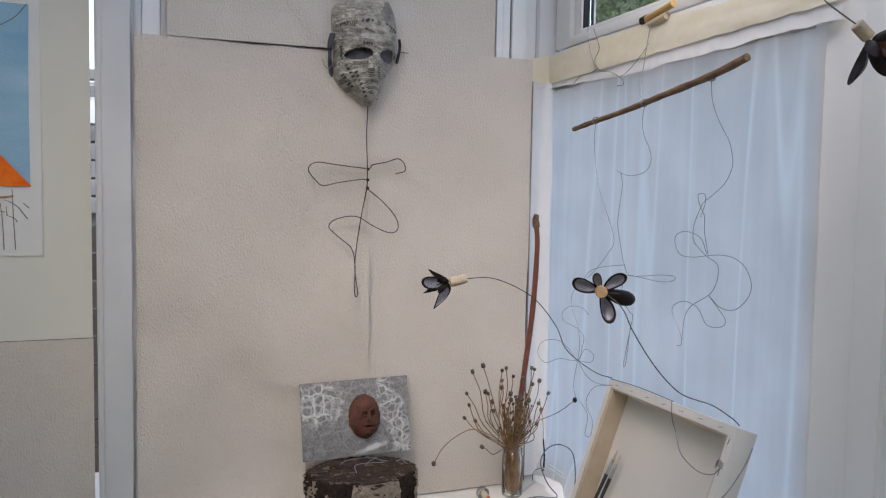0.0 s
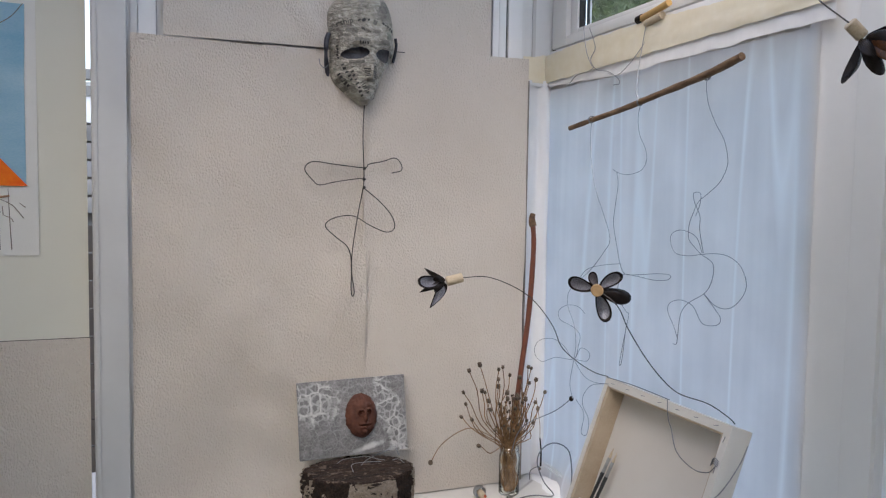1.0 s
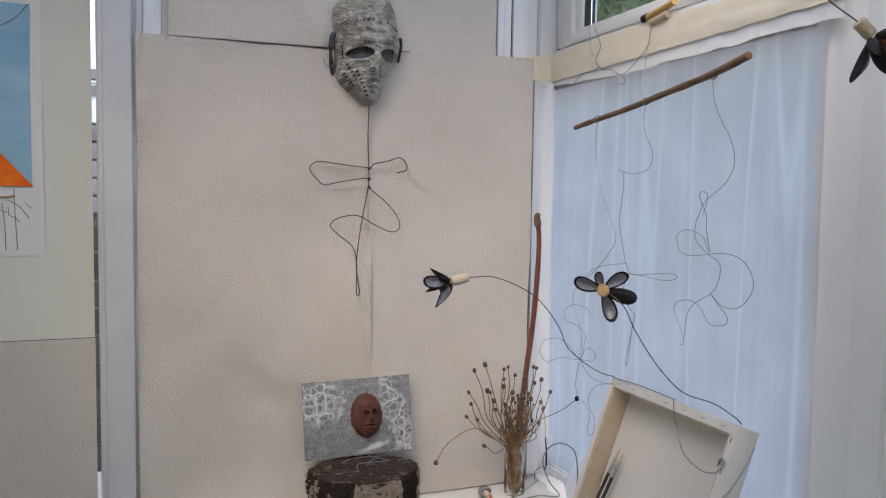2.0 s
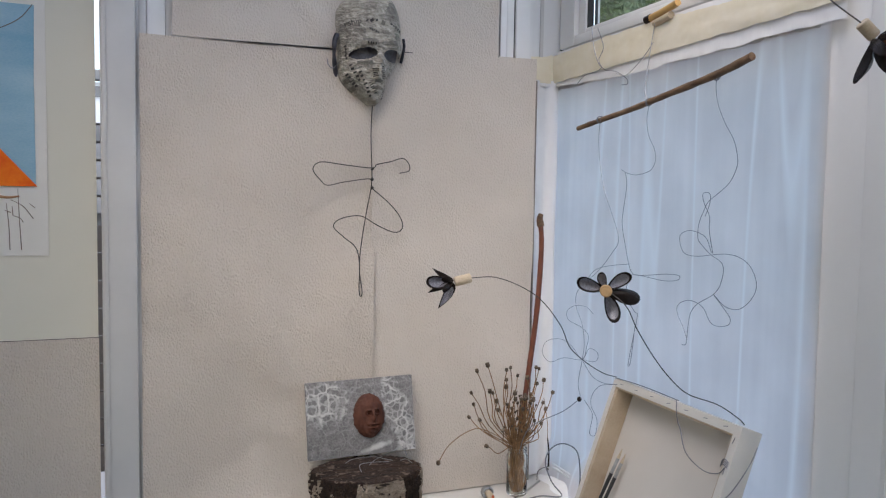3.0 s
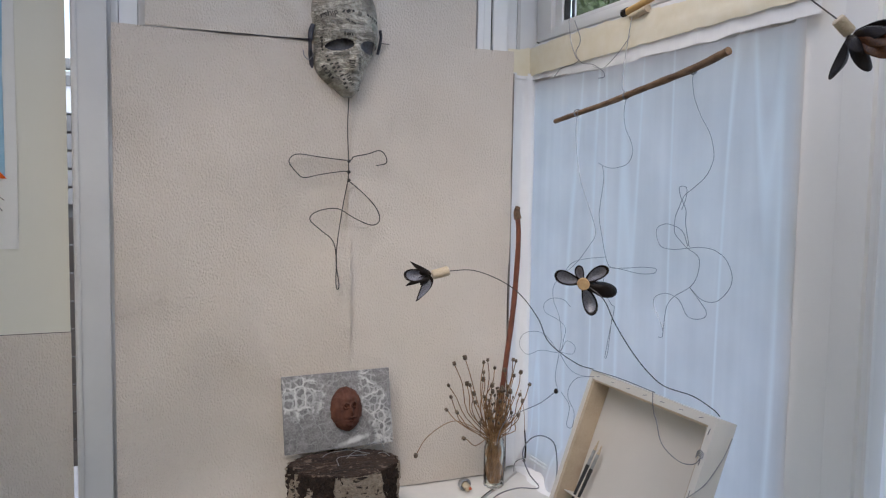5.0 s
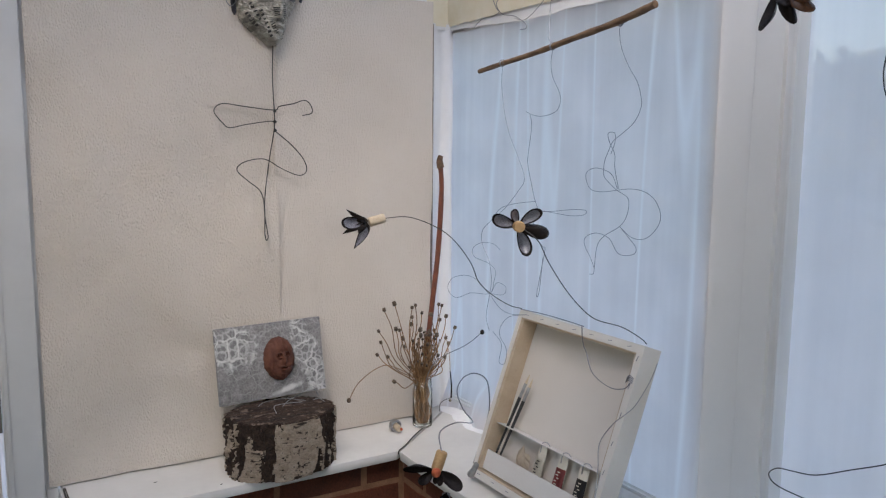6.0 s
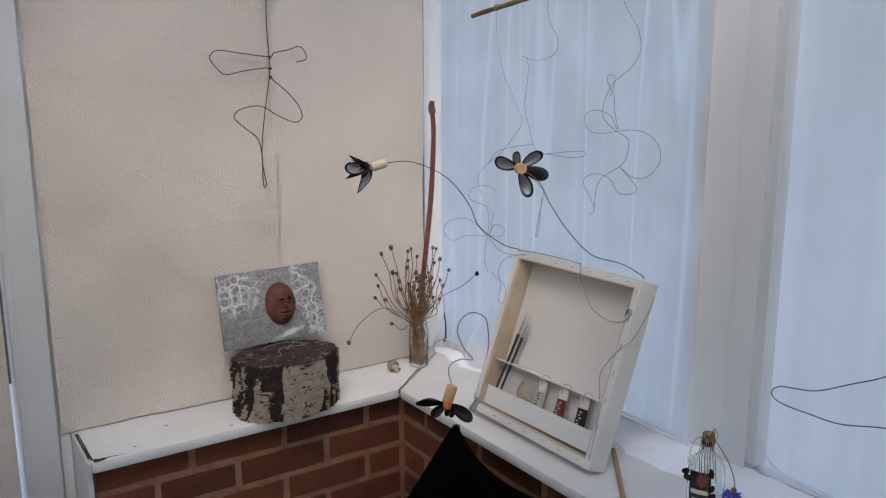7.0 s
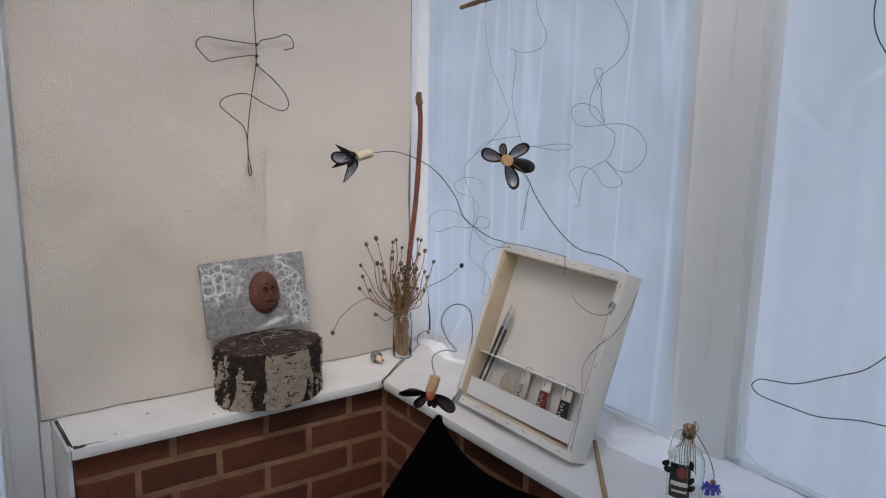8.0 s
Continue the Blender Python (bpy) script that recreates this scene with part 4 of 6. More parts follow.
tile = link("marble_tile", box(-0.135, 0.135, -0.005, 0.005, 0, 0.184, 0.0012), MARBLE)
tile.matrix_world = pose(0.4990, 1.838, 0.7405, -10.0, -0.9, 0)
tagged(tile, "grey marble tile with white veins leaning on the log", "tile")
def clay_face(w, h, d):
    """A thumbed oval of clay: brow, two rimmed eyes with pupils, nose and lips, turned a little aside."""
    bm = bmesh.new()
    rows, cols, grid = 80, 70, []

    def bump(x, z, cx, cz, sx, sz):
        return math.exp(-((x - cx) / sx) ** 2 - ((z - cz) / sz) ** 2)
    for j in range(rows + 1):
        z = -math.cos(math.pi * j / rows)
        wide = math.sqrt(max(0, 1 - z * z)) * (1 + 0.05 * noise.noise(Vector((1, z * 4, 0)))) + 0.01
        line = []
        for i in range(cols + 1):
            u = -math.cos(math.pi * i / cols)
            x = u * wide
            q = (1 - u * u) ** 0.5 * (0.25 + 0.75 * math.sqrt(max(0, 1 - z * z)))
            q += 0.16 * bump(x, z, 0.0, 0.47, 0.5, 0.13) + 0.5 * bump(x, z, 0.15, -0.12, 0.12, 0.17) + 0.2 * bump(x, z, 0.13, 0.15, 0.08, 0.2)
            for ex, ez in ((-0.12, 0.16), (0.36, 0.19)):
                r = math.hypot((x - ex) / 0.16, (z - ez) / 0.12)
                q += -0.26 * math.exp(-(r / 0.95) ** 4) + 0.22 * math.exp(-((r - 1.05) / 0.22) ** 2) + 0.22 * math.exp(-(r / 0.42) ** 4)
            q += 0.2 * bump(x, z, 0.16, -0.36, 0.24, 0.045) + 0.24 * bump(x, z, 0.16, -0.54, 0.22, 0.055) - 0.26 * bump(x, z, 0.16, -0.45, 0.28, 0.03)
            q += 0.12 * bump(x, z, 0.05, -0.72, 0.2, 0.1) - 0.1 * bump(x, z, -0.32, -0.25, 0.16, 0.25) + 0.05 * noise.noise(Vector((x * 6, z * 6, 5)))
            rim = 1 + 0.06 * noise.noise(Vector((u * 6, z * 7, 2)))
            line.append(bm.verts.new((x * w / 2 * rim, -q * d, z * h / 2 * rim)))
        grid.append(line)
    for j in range(rows):
        for i in range(cols):
            bm.faces.new((grid[j][i], grid[j][i + 1], grid[j + 1][i + 1], grid[j + 1][i]))
    return bm
clay = link("clay_face", clay_face(0.079, 0.106, 0.026), CLAY)
clay.matrix_world = pose(0.5165, 1.8515, 0.8340, -10.0, -0.7, 0)
tagged(clay, "small red terracotta face fixed on the tile", "sculpture")
for pts in ([(0.449, 1.826, 0), (0.47, 1.835, 0.006), (0.523, 1.845, 0.004), (0.549, 1.817, 0.002), (0.56, 1.80, 0.003)], [(0.50, 1.79, 0), (0.523, 1.82, 0.004), (0.57, 1.845, 0.012), (0.598, 1.855, 0.02), (0.602, 1.845, 0.012), (0.606, 1.835, 0)],
            [(0.47, 1.74, 0), (0.475, 1.775, 0.008), (0.51, 1.79, 0.006), (0.55, 1.795, 0.002)], [(0.58, 1.80, 0.001), (0.592, 1.79, 0.005), (0.60, 1.765, 0.001)]):
    tagged(link("wire_scrap", tube([(x - 0.004, 1.752 + (y - 1.768) * 0.8, 0.7375 + z) for x, y, z in pts], 0.0009, 5), SILVER), "curled scrap of silver wire on the log", "wire", "wire scraps")

# ---- jar of poppies and the long stick ----
jar = thing("glass_jar", "narrow clear glass jar holding dried poppy stems", "jar", m=pose(0.906, 1.813, SILL_Z + 0.0015))
jb = part("jar_body", lathe([(0.0, 0.0), (0.022, 0.0), (0.0265, 0.004), (0.027, 0.012), (0.027, 0.104), (0.0235, 0.113), (0.0235, 0.128), (0.0215, 0.128), (0.0215, 0.113), (0.0245, 0.102), (0.0245, 0.012), (0.02, 0.006), (0.0, 0.006)], 28, closed=False), JAR, jar)
jb.visible_shadow = False
for z in (0.117, 0.124):
    part("thread", tube([(0.0242 * math.cos(a), 0.0242 * math.sin(a), z) for a in (2 * math.pi * k / 16 for k in range(17))], 0.0012, 5, 2), JAR, jar)
tagged(link("long_stick", tube([(0.905, 1.812, 0.612), (0.915, 1.817, 0.66), (0.922, 1.823, 0.78), (0.943, 1.83, 0.922), (0.965, 1.835, 1.077), (0.976, 1.838, 1.247), (0.9715, 1.842, 1.322)], (0.0078, 0.0065), 10, 6, lumps=0.12), REDSTICK),
       "long reddish brown stick standing in the jar", "stick")
tagged(link("stick_tip", tube([(0.9715, 1.836, 1.30), (0.968, 1.836, 1.318), (0.972, 1.838, 1.331)], (0.0085, 0.0068), 8, 4, lumps=0.3), TWIG), "broken knotty end of the stick", "stick")
PODS = ((0.786, 0.932), (0.816, 0.944), (0.769, 0.879), (0.774, 0.848), (0.767, 0.818), (0.798, 0.809), (0.818, 0.877), (0.831, 0.874), (0.866, 0.93), (0.876, 0.936),
        (0.866, 0.905), (0.862, 0.885), (0.894, 0.914), (0.838, 0.85), (0.843, 0.828), (0.86, 0.776), (0.817, 0.739), (0.946, 0.932), (0.956, 0.928), (0.969, 0.896),
        (0.95, 0.889), (0.997, 0.862), (0.933, 0.862), (0.969, 0.837), (0.978, 0.82), (0.946, 0.791), (0.967, 0.784), (0.914, 0.825), (0.924, 0.905), (0.89, 0.867),
        (0.893, 0.852), (0.869, 0.834), (0.942, 0.846), (0.921, 0.857))
def poppy(top, base, bend, size, r=0.0011):
    ob = thing("dried_poppy", "dried brown poppy stem with a seed pod", "dried flower", "dried poppies in the jar")
    b, t = Vector(base), Vector(top)
    neck = Vector((0.905 + (b.x - 0.906) * 0.6 + (t.x - 0.906) * 0.13, b.y * 0.4 + 1.813 * 0.6, 0.728))
    mid = neck.lerp(t, 0.5) + bend
    sway = Vector((rnd.uniform(-0.009, 0.009), rnd.uniform(-0.009, 0.009), 0))
    kink = mid.lerp(t, 0.6) + Vector((rnd.uniform(-0.007, 0.007), rnd.uniform(-0.006, 0.006), rnd.uniform(-0.006, 0.007)))
    mid += Vector((rnd.uniform(-0.006, 0.006), 0, rnd.uniform(-0.005, 0.005)))
    part("stem", tube([b, b.lerp(neck, 0.33) + sway, b.lerp(neck, 0.68) - sway * 0.8, neck, mid, kink, t], (r * 1.1, r * 0.8), 5, 3), STRAW, ob)
    d = (t - mid).normalized().to_track_quat("Z", "Y").to_matrix().to_4x4()
    bm = lathe([(0.25, 0), (0.8, 0.35), (1, 0.9), (0.85, 1.5), (0.5, 1.7), (0.95, 1.85), (0.9, 2.0), (0.1, 2.05)], 9)
    bmesh.ops.transform(bm, matrix=Matrix.Translation(t) @ d @ Matrix.Scale(size, 4), verts=bm.verts)
    part("seed_pod", bm, POD, ob)
    return ob
rnd = random.Random(4)
for k, (x, z) in enumerate(PODS):
    y = 1.80 + rnd.uniform(-0.022, 0.022)
    x, z = x + (y - 1.80) * 0.62, z - (y - 1.80) * 0.28
    a = rnd.uniform(0, 6.28)
    bend = Vector((rnd.uniform(-0.012, 0.012) + (0.012 if x > 0.9 else -0.012), rnd.uniform(-0.01, 0.01), -0.012 + rnd.uniform(-0.008, 0.012)))
    poppy((x, y, z), (0.906 + 0.014 * math.cos(a), 1.813 + 0.014 * math.sin(a), 0.612), bend, rnd.uniform(0.0042, 0.0064), 0.0014)
for k in range(58):
    a, s = rnd.uniform(0, 6.28), rnd.uniform(0.010, 0.046)
    poppy((0.908 + s * math.cos(a), 1.806 + 0.6 * s * math.sin(a), rnd.uniform(0.76, 0.86)), (0.906 + 0.016 * math.cos(a), 1.813 + 0.016 * math.sin(a), 0.612), Vector((0, 0, 0.004)), rnd.uniform(0.002, 0.0042), 0.0013)
for pts in ([(0.906, 1.81, 0.70), (0.884, 1.80, 0.738), (0.804, 1.80, 0.786), (0.76, 1.80, 0.785), (0.709, 1.80, 0.754), (0.682, 1.80, 0.713)], [(0.908, 1.81, 0.70), (0.905, 1.775, 0.765), (0.915, 1.735, 0.809), (0.97, 1.696, 0.846), (1.003, 1.673, 0.88)]):
    ob = thing("wire_poppy", "thin arched stem with a small dark seed head", "dried flower", "arched stems in the jar")
    part("stem", tube(pts, 0.0011, 5, 6), STRAW if pts[-1][0] < 0.8 else GREYWIRE, ob)
    bm = bmesh.new()
    bmesh.ops.create_icosphere(bm, subdivisions=2, radius=0.0058, matrix=Matrix.Translation(pts[-1]) @ Matrix.Diagonal((1, 1, 1.2, 1)))
    part("seed_head", bm, POD if pts[-1][0] < 0.8 else SHELL, ob)
cap = thing("tiny_ornament", "tiny silver cup with a pinkish bead on the sill", "ornament", m=pose(0.824, 1.82, SILL_Z + 0.0165, 100, 0, 2))
part("cup", lathe([(0.012, -0.009), (0.0165, -0.002), (0.0165, 0.009), (0.014, 0.011), (0.0135, 0.009), (0.0135, 0.0)], 18, closed=False), SILVER, cap)
part("stopper", lathe([(0.005, 0.0), (0.0085, 0.004), (0.009, 0.016), (0.008, 0.028), (0.004, 0.03)], 14), PALECORK, cap)
bm = bmesh.new()
bmesh.ops.create_icosphere(bm, subdivisions=2, radius=0.004, matrix=Matrix.Translation((0.003, 0.002, 0.031)))
part("bead", bm, REDBIT, cap)

# ---- shell flowers ----
def shell_mesh(outer, lining, pointed=False):
    """One mussel half: a pear-shaped dish, dark outside, pearly inside."""
    bm = bmesh.new()
    rows, cols = 9, 18
    loops = []
    for layer in (0, 1):
        grid = []
        for j in range(rows + 1):
            f = j / rows
            line = []
            for k in range(cols):
                a = 2 * math.pi * k / cols
                u = 0.5 - 0.5 * math.cos(a)
                width = 0.25 * math.sin(a) * ((0.15 + 1.05 * u) if pointed else (0.55 + 0.65 * u)) ** 0.8
                x = 0.5 + (u - 0.5) * f
                y = width * f + 0.03 * math.sin(u * 3.1) * f
                z = -0.15 * (1 - f * f) * (0.6 + 0.4 * math.sin(math.pi * x)) - (0.025 * (1 - 0.7 * f) if layer else 0)
                line.append(bm.verts.new((1 - x if pointed else x, y * (0.8 if pointed else 1), z + 0.02 * (x - 0.5) ** 2)))
            grid.append(line)
        loops.append(grid)
        for a, b in zip(grid[1:], grid[2:]):
            for k in range(cols):
                f = bm.faces.new((a[k], a[(k + 1) % cols], b[(k + 1) % cols], b[k]))
                f.material_index = 0 if layer or a in (grid[rows - 1], grid[rows - 2]) else 1
        f = bm.faces.new(grid[1])
        f.material_index = 0 if layer else 1
        for v in grid[0]:
            bm.verts.remove(v)
    for k in range(cols):
        a, b = loops[0][rows], loops[1][rows]
        bm.faces.new((a[k], a[(k + 1) % cols], b[(k + 1) % cols], b[k]))
    me = bpy.data.meshes.new("shell_petal")
    bmesh.ops.recalc_face_normals(bm, faces=bm.faces)
    bm.to_mesh(me)
    bm.free()
    me.materials.append(outer)
    me.materials.append(lining)
    me.shade_smooth()
    return me
PETAL_MESHES = (shell_mesh(SHELL, NACRE), shell_mesh(BROWNSHELL, BROWNSHELL), shell_mesh(SHELL, SHELL), shell_mesh(SHELL, NACRE, True), shell_mesh(SHELL, SHELL, True))

def shell_flower(label, centre, yaw, petals, cork_to, cork_material, stem, stem_material=STEEL, cork_r=0.0105, cork_len=0.038, bit=None, stem_r=0.0011):
    """petals: angle seen from the room, length, lean towards the room, spin, brown."""
    ob = thing("shell_flower", label, "shell flower", "shell flowers")
    c = Vector(centre)
    rt, up, to = Vector((math.cos(radians(yaw)), math.sin(radians(yaw)), 0)), Vector((0, 0, 1)), Vector((math.sin(radians(yaw)), -math.cos(radians(yaw)), 0))
    for ang, length, lean, spin, brown in petals:
        d = (math.cos(radians(ang)) * rt + math.sin(radians(ang)) * up) * math.cos(radians(lean)) + to * math.sin(radians(lean))
        z = (to - d * to.dot(d)).normalized()
        y = z.cross(d)
        m = Matrix((d, y, z)).transposed().to_4x4()
        pet = new("shell_petal", PETAL_MESHES[brown])
        pet.parent = ob
        pet.matrix_local = Matrix.Translation(c + d * 0.004) @ m @ Matrix.Rotation(radians(spin), 4, "X") @ Matrix.Scale(length, 4)
    axis = (rt * cork_to[0] + up * cork_to[1] + to * cork_to[2]).normalized()
    bm = lathe([(0.85, 0), (1, 0.06), (1, 0.94), (0.85, 1.0)], 16)
    bmesh.ops.transform(bm, matrix=Matrix.Translation(c) @ axis.to_track_quat("Z", "Y").to_matrix().to_4x4() @ Matrix.Diagonal((cork_r, cork_r, cork_len, 1)), verts=bm.verts)
    part("cork", bm, cork_material, ob)
    if stem:
        part("wire_stem", tube([c + axis * cork_len * 0.9, *stem] if stem[0] is not None else [*stem[1:]], stem_r, 6, 6), stem_material, ob)
    if bit:
        bm = bmesh.new()
        bmesh.ops.create_icosphere(bm, subdivisions=2, radius=bit, matrix=Matrix.Translation(c + to * 0.012))
        for v in bm.verts:
            v.co += Vector((1, 1, 1)) * 0.003 * noise.noise(v.co * 300)
        part("fibre_centre", bm, REDBIT, ob, "orange fibre centre")
    return ob

shell_flower("dark mussel shell flower with a pale cork on wire", (0.617, 1.548, 1.193), -22, [(178, 0.060, 20, 10, 0), (150, 0.052, -5, 60, 4), (203, 0.058, 0, -50, 4), (238, 0.064, 20, 20, 3), (215, 0.036, 40, 150, 2), (160, 0.036, 45, 160, 2)],
    (1, 0.26, -0.2), PALECORK, [(0.7, 1.52, 1.2035), (0.761, 1.506, 1.18), (0.804, 1.497, 1.148), (0.842, 1.488, 1.097), (0.861, 1.483, 1.053), (0.893, 1.476, 1.022), (0.932, 1.462, 0.996), (0.962, 1.4525, 0.9865)], STEEL, 0.0105, 0.036)
shell_flower("open mussel shell flower with a cork centre on wire", (0.823, 1.289, 1.199), -27, [(160, 0.058, 18, 0, 0), (108, 0.038, 25, 0, 0), (36, 0.054, 15, 0, 0), (-14, 0.066, -10, 160, 0), (-72, 0.060, 12, 0, 0)],
    (-0.05, 0.05, 1), CORK, [None, (0.827, 1.283, 1.197), (0.846, 1.252, 1.172), (0.859, 1.234, 1.131), (0.879, 1.207, 1.082), (0.899, 1.18, 1.045), (0.918, 1.155, 1.023), (0.947, 1.114, 1.013), (0.962, 1.078, 0.997), (0.969, 1.068, 0.9865)], STEEL, 0.0115, 0.028)
shell_flower("hanging dark mussel shell flower with a cork top", (0.8435, 0.7355, 1.577), -38, [(250, 0.058, 5, 75, 2), (288, 0.056, 25, 150, 2), (318, 0.058, 30, 150, 1), (334, 0.052, 40, 160, 1), (350, 0.046, 45, 150, 2), (6, 0.058, 5, 60, 2), (275, 0.045, 50, 160, 2)],
    (-0.75, 0.75, 0.25), PALECORK, [(0.83, 0.79, 1.63), (0.90, 0.86, 1.66), (1.056, 0.98, 1.70)], STEEL, 0.0085, 0.024)
shell_flower("dark mussel shell flower drooping over the sill edge", (0.603, 1.235, 0.752), -32, [(174, 0.060, 12, -42, 2), (203, 0.042, 40, 10, 2), (-32, 0.056, 18, -28, 2), (-58, 0.034, 60, 10, 2), (-95, 0.024, 45, 0, 2)],
    (0.32, 1, -0.12), CORK, [(0.632, 1.27, 0.81), (0.74, 1.38, 0.775), (0.853, 1.487, 0.722), (0.836, 1.502, 0.751), (0.824, 1.511, 0.793), (0.834, 1.504, 0.825), (0.856, 1.490, 0.838), (0.880, 1.476, 0.825), (0.889, 1.474, 0.788), (0.888, 1.474, 0.740), (0.862, 1.470, 0.672), (0.842, 1.466, 0.632)], GREYWIRE, 0.0108, 0.037, 0.009, 0.0014)

# ---- hanging twig and its wires ----
twig = link("twig", tube([(0.962, 1.643, 1.538), (0.960, 1.56, 1.547), (0.957, 1.42, 1.561), (0.953, 1.30, 1.576), (0.950, 1.18, 1.591), (0.947, 1.12, 1.600), (0.944, 1.058, 1.612)], (0.0052, 0.0072), 10, 8, lumps=0.16), TWIG)
tagged(twig, "bare brown twig hung level from wires", "twig")
def at_twig(pts):
    return [(0.955 - 0.1 * (1.56 - z), y, z) for y, z in pts]
mobile = thing("wire_mobile", "tangled fine wire shapes hanging from the twig", "mobile")
for nm, pts in (
    ("strand", [(1.534, 1.556), (1.531, 1.503), (1.51, 1.44), (1.484, 1.39), (1.445, 1.342), (1.409, 1.29), (1.428, 1.259), (1.47, 1.219), (1.515, 1.19), (1.55, 1.161), (1.545, 1.129), (1.513, 1.096), (1.495, 1.055), (1.496, 1.018), (1.501, 0.966), (1.483, 0.936)]),
    ("loop", [(1.472, 1.124), (1.503, 1.135), (1.551, 1.132), (1.583, 1.115), (1.573, 1.096), (1.517, 1.089), (1.483, 1.076), (1.484, 1.051), (1.497, 1.02), (1.574, 1.009), (1.636, 0.987), (1.677, 1.002), (1.661, 1.032), (1.596, 1.048), (1.543, 1.04), (1.497, 1.02), (1.472, 1.049), (1.437, 1.044), (1.444, 1.026), (1.497, 1.02)]),
    ("loop", [(1.491, 1.016), (1.448, 0.993), (1.403, 0.989), (1.354, 0.997), (1.412, 0.982), (1.44, 0.956), (1.44, 0.932), (1.412, 0.909), (1.412, 0.877), (1.434, 0.875), (1.432, 0.916), (1.469, 0.937)]),
    ("strand", [(1.353, 1.574), (1.358, 1.538), (1.346, 1.503), (1.321, 1.473), (1.313, 1.451), (1.326, 1.431), (1.369, 1.423), (1.404, 1.427), (1.428, 1.435)]),
    ("strand", [(1.412, 1.428), (1.402, 1.402), (1.404, 1.349), (1.402, 1.32), (1.38, 1.274), (1.362, 1.241), (1.342, 1.223), (1.3, 1.225), (1.239, 1.233), (1.2, 1.234), (1.204, 1.225), (1.245, 1.22), (1.3, 1.222), (1.342, 1.222), (1.356, 1.213), (1.359, 1.178), (1.324, 1.15), (1.313, 1.144), (1.319, 1.098), (1.322, 1.075), (1.325, 1.043), (1.318, 1.053), (1.317, 1.127)]),
    ("loop", [(1.515, 1.192), (1.486, 1.218), (1.433, 1.232), (1.36, 1.242)]),
    ("strand", [(1.153, 1.594), (1.16, 1.581), (1.149, 1.545), (1.124, 1.508), (1.097, 1.477), (1.083, 1.447), (1.082, 1.428), (1.095, 1.404), (1.121, 1.385), (1.144, 1.37), (1.155, 1.349), (1.162, 1.329), (1.159, 1.304), (1.141, 1.29), (1.12, 1.278), (1.088, 1.264), (1.086, 1.235), (1.101, 1.212), (1.141, 1.189), (1.157, 1.167), (1.158, 1.126), (1.159, 1.114), (1.169, 1.112)]),
    ("loop", [(1.157, 1.123), (1.172, 1.144), (1.193, 1.167), (1.191, 1.183), (1.162, 1.193), (1.126, 1.186), (1.102, 1.163), (1.081, 1.159), (1.057, 1.165), (1.055, 1.177), (1.076, 1.193), (1.102, 1.211)]),
    ("loop", [(1.147, 1.345), (1.139, 1.368), (1.142, 1.385), (1.16, 1.385), (1.154, 1.368), (1.136, 1.345), (1.132, 1.32), (1.116, 1.281)]),
    ("loop", [(1.102, 1.211), (1.069, 1.194), (1.035, 1.195), (1.01, 1.216), (1.004, 1.239), (1.021, 1.265), (1.05, 1.279), (1.084, 1.282), (1.12, 1.278), (1.157, 1.273), (1.192, 1.276), (1.209, 1.296), (1.207, 1.311), (1.18, 1.318), (1.14, 1.308), (1.119, 1.281)])):
    part(nm, tube(at_twig(pts), 0.0006, 5, 5), GREYWIRE, mobile)
for y, z in ((1.534, 1.549), (1.353, 1.569), (1.153, 1.594)):
    part("binding", tube([(0.955 + 0.0075 * math.cos(a), y + 0.0016 * a / 3, z + 0.0075 * math.sin(a)) for a in (0.7 * k for k in range(20))], 0.0009, 5, 2), GREYWIRE, mobile)
hanger = thing("hanging_wire", "wire hung from a peg, holding the twig", "wire")
part("line", tube([(1.052, 1.478, 1.768), (1.0, 1.42, 1.69), (0.957, 1.374, 1.597), (0.955, 1.36, 1.574)], 0.0009, 5), GREYWIRE, hanger)
part("line", tube([(1.052, 1.44, 1.758), (1.048, 1.50, 1.70), (1.045, 1.57, 1.66), (1.045, 1.617, 1.668)], 0.0007, 5), GREYWIRE, hanger)
tangle = thing("wire_tangle", "loose loops of fine wire on the tape", "wire")
for pts in ([(1.728, 1.80), (1.728, 1.789), (1.715, 1.739), (1.692, 1.701), (1.679, 1.692), (1.704, 1.685), (1.758, 1.683), (1.793, 1.666)], [(1.702, 1.79), (1.674, 1.739), (1.693, 1.711), (1.666, 1.684), (1.617, 1.673), (1.573, 1.651), (1.568, 1.638), (1.591, 1.638)]):
    part("loop", tube([(1.044, y, z) for y, z in pts], 0.0009, 5), GREYWIRE, tangle)
peg = thing("wooden_peg", "pale wooden peg and cork wedged on the window frame", "peg", m=Matrix.Identity(4))
part("lever", tube([(1.052, 1.496, 1.772), (1.046, 1.44, 1.776), (1.044, 1.392, 1.783)], (0.0085, 0.0075), 10, 4), mat("varnished_wood", (0.58, 0.37, 0.13), (0.5, 0.3, 0.09), rough=0.35), peg)
part("end_cap", tube([(1.052, 1.513, 1.771), (1.052, 1.494, 1.773)], 0.0092, 10), SHELL, peg, "black end cap")
part("cork", tube([(1.05, 1.478, 1.757), (1.046, 1.416, 1.763)], 0.0082, 12), PALECORK, peg)

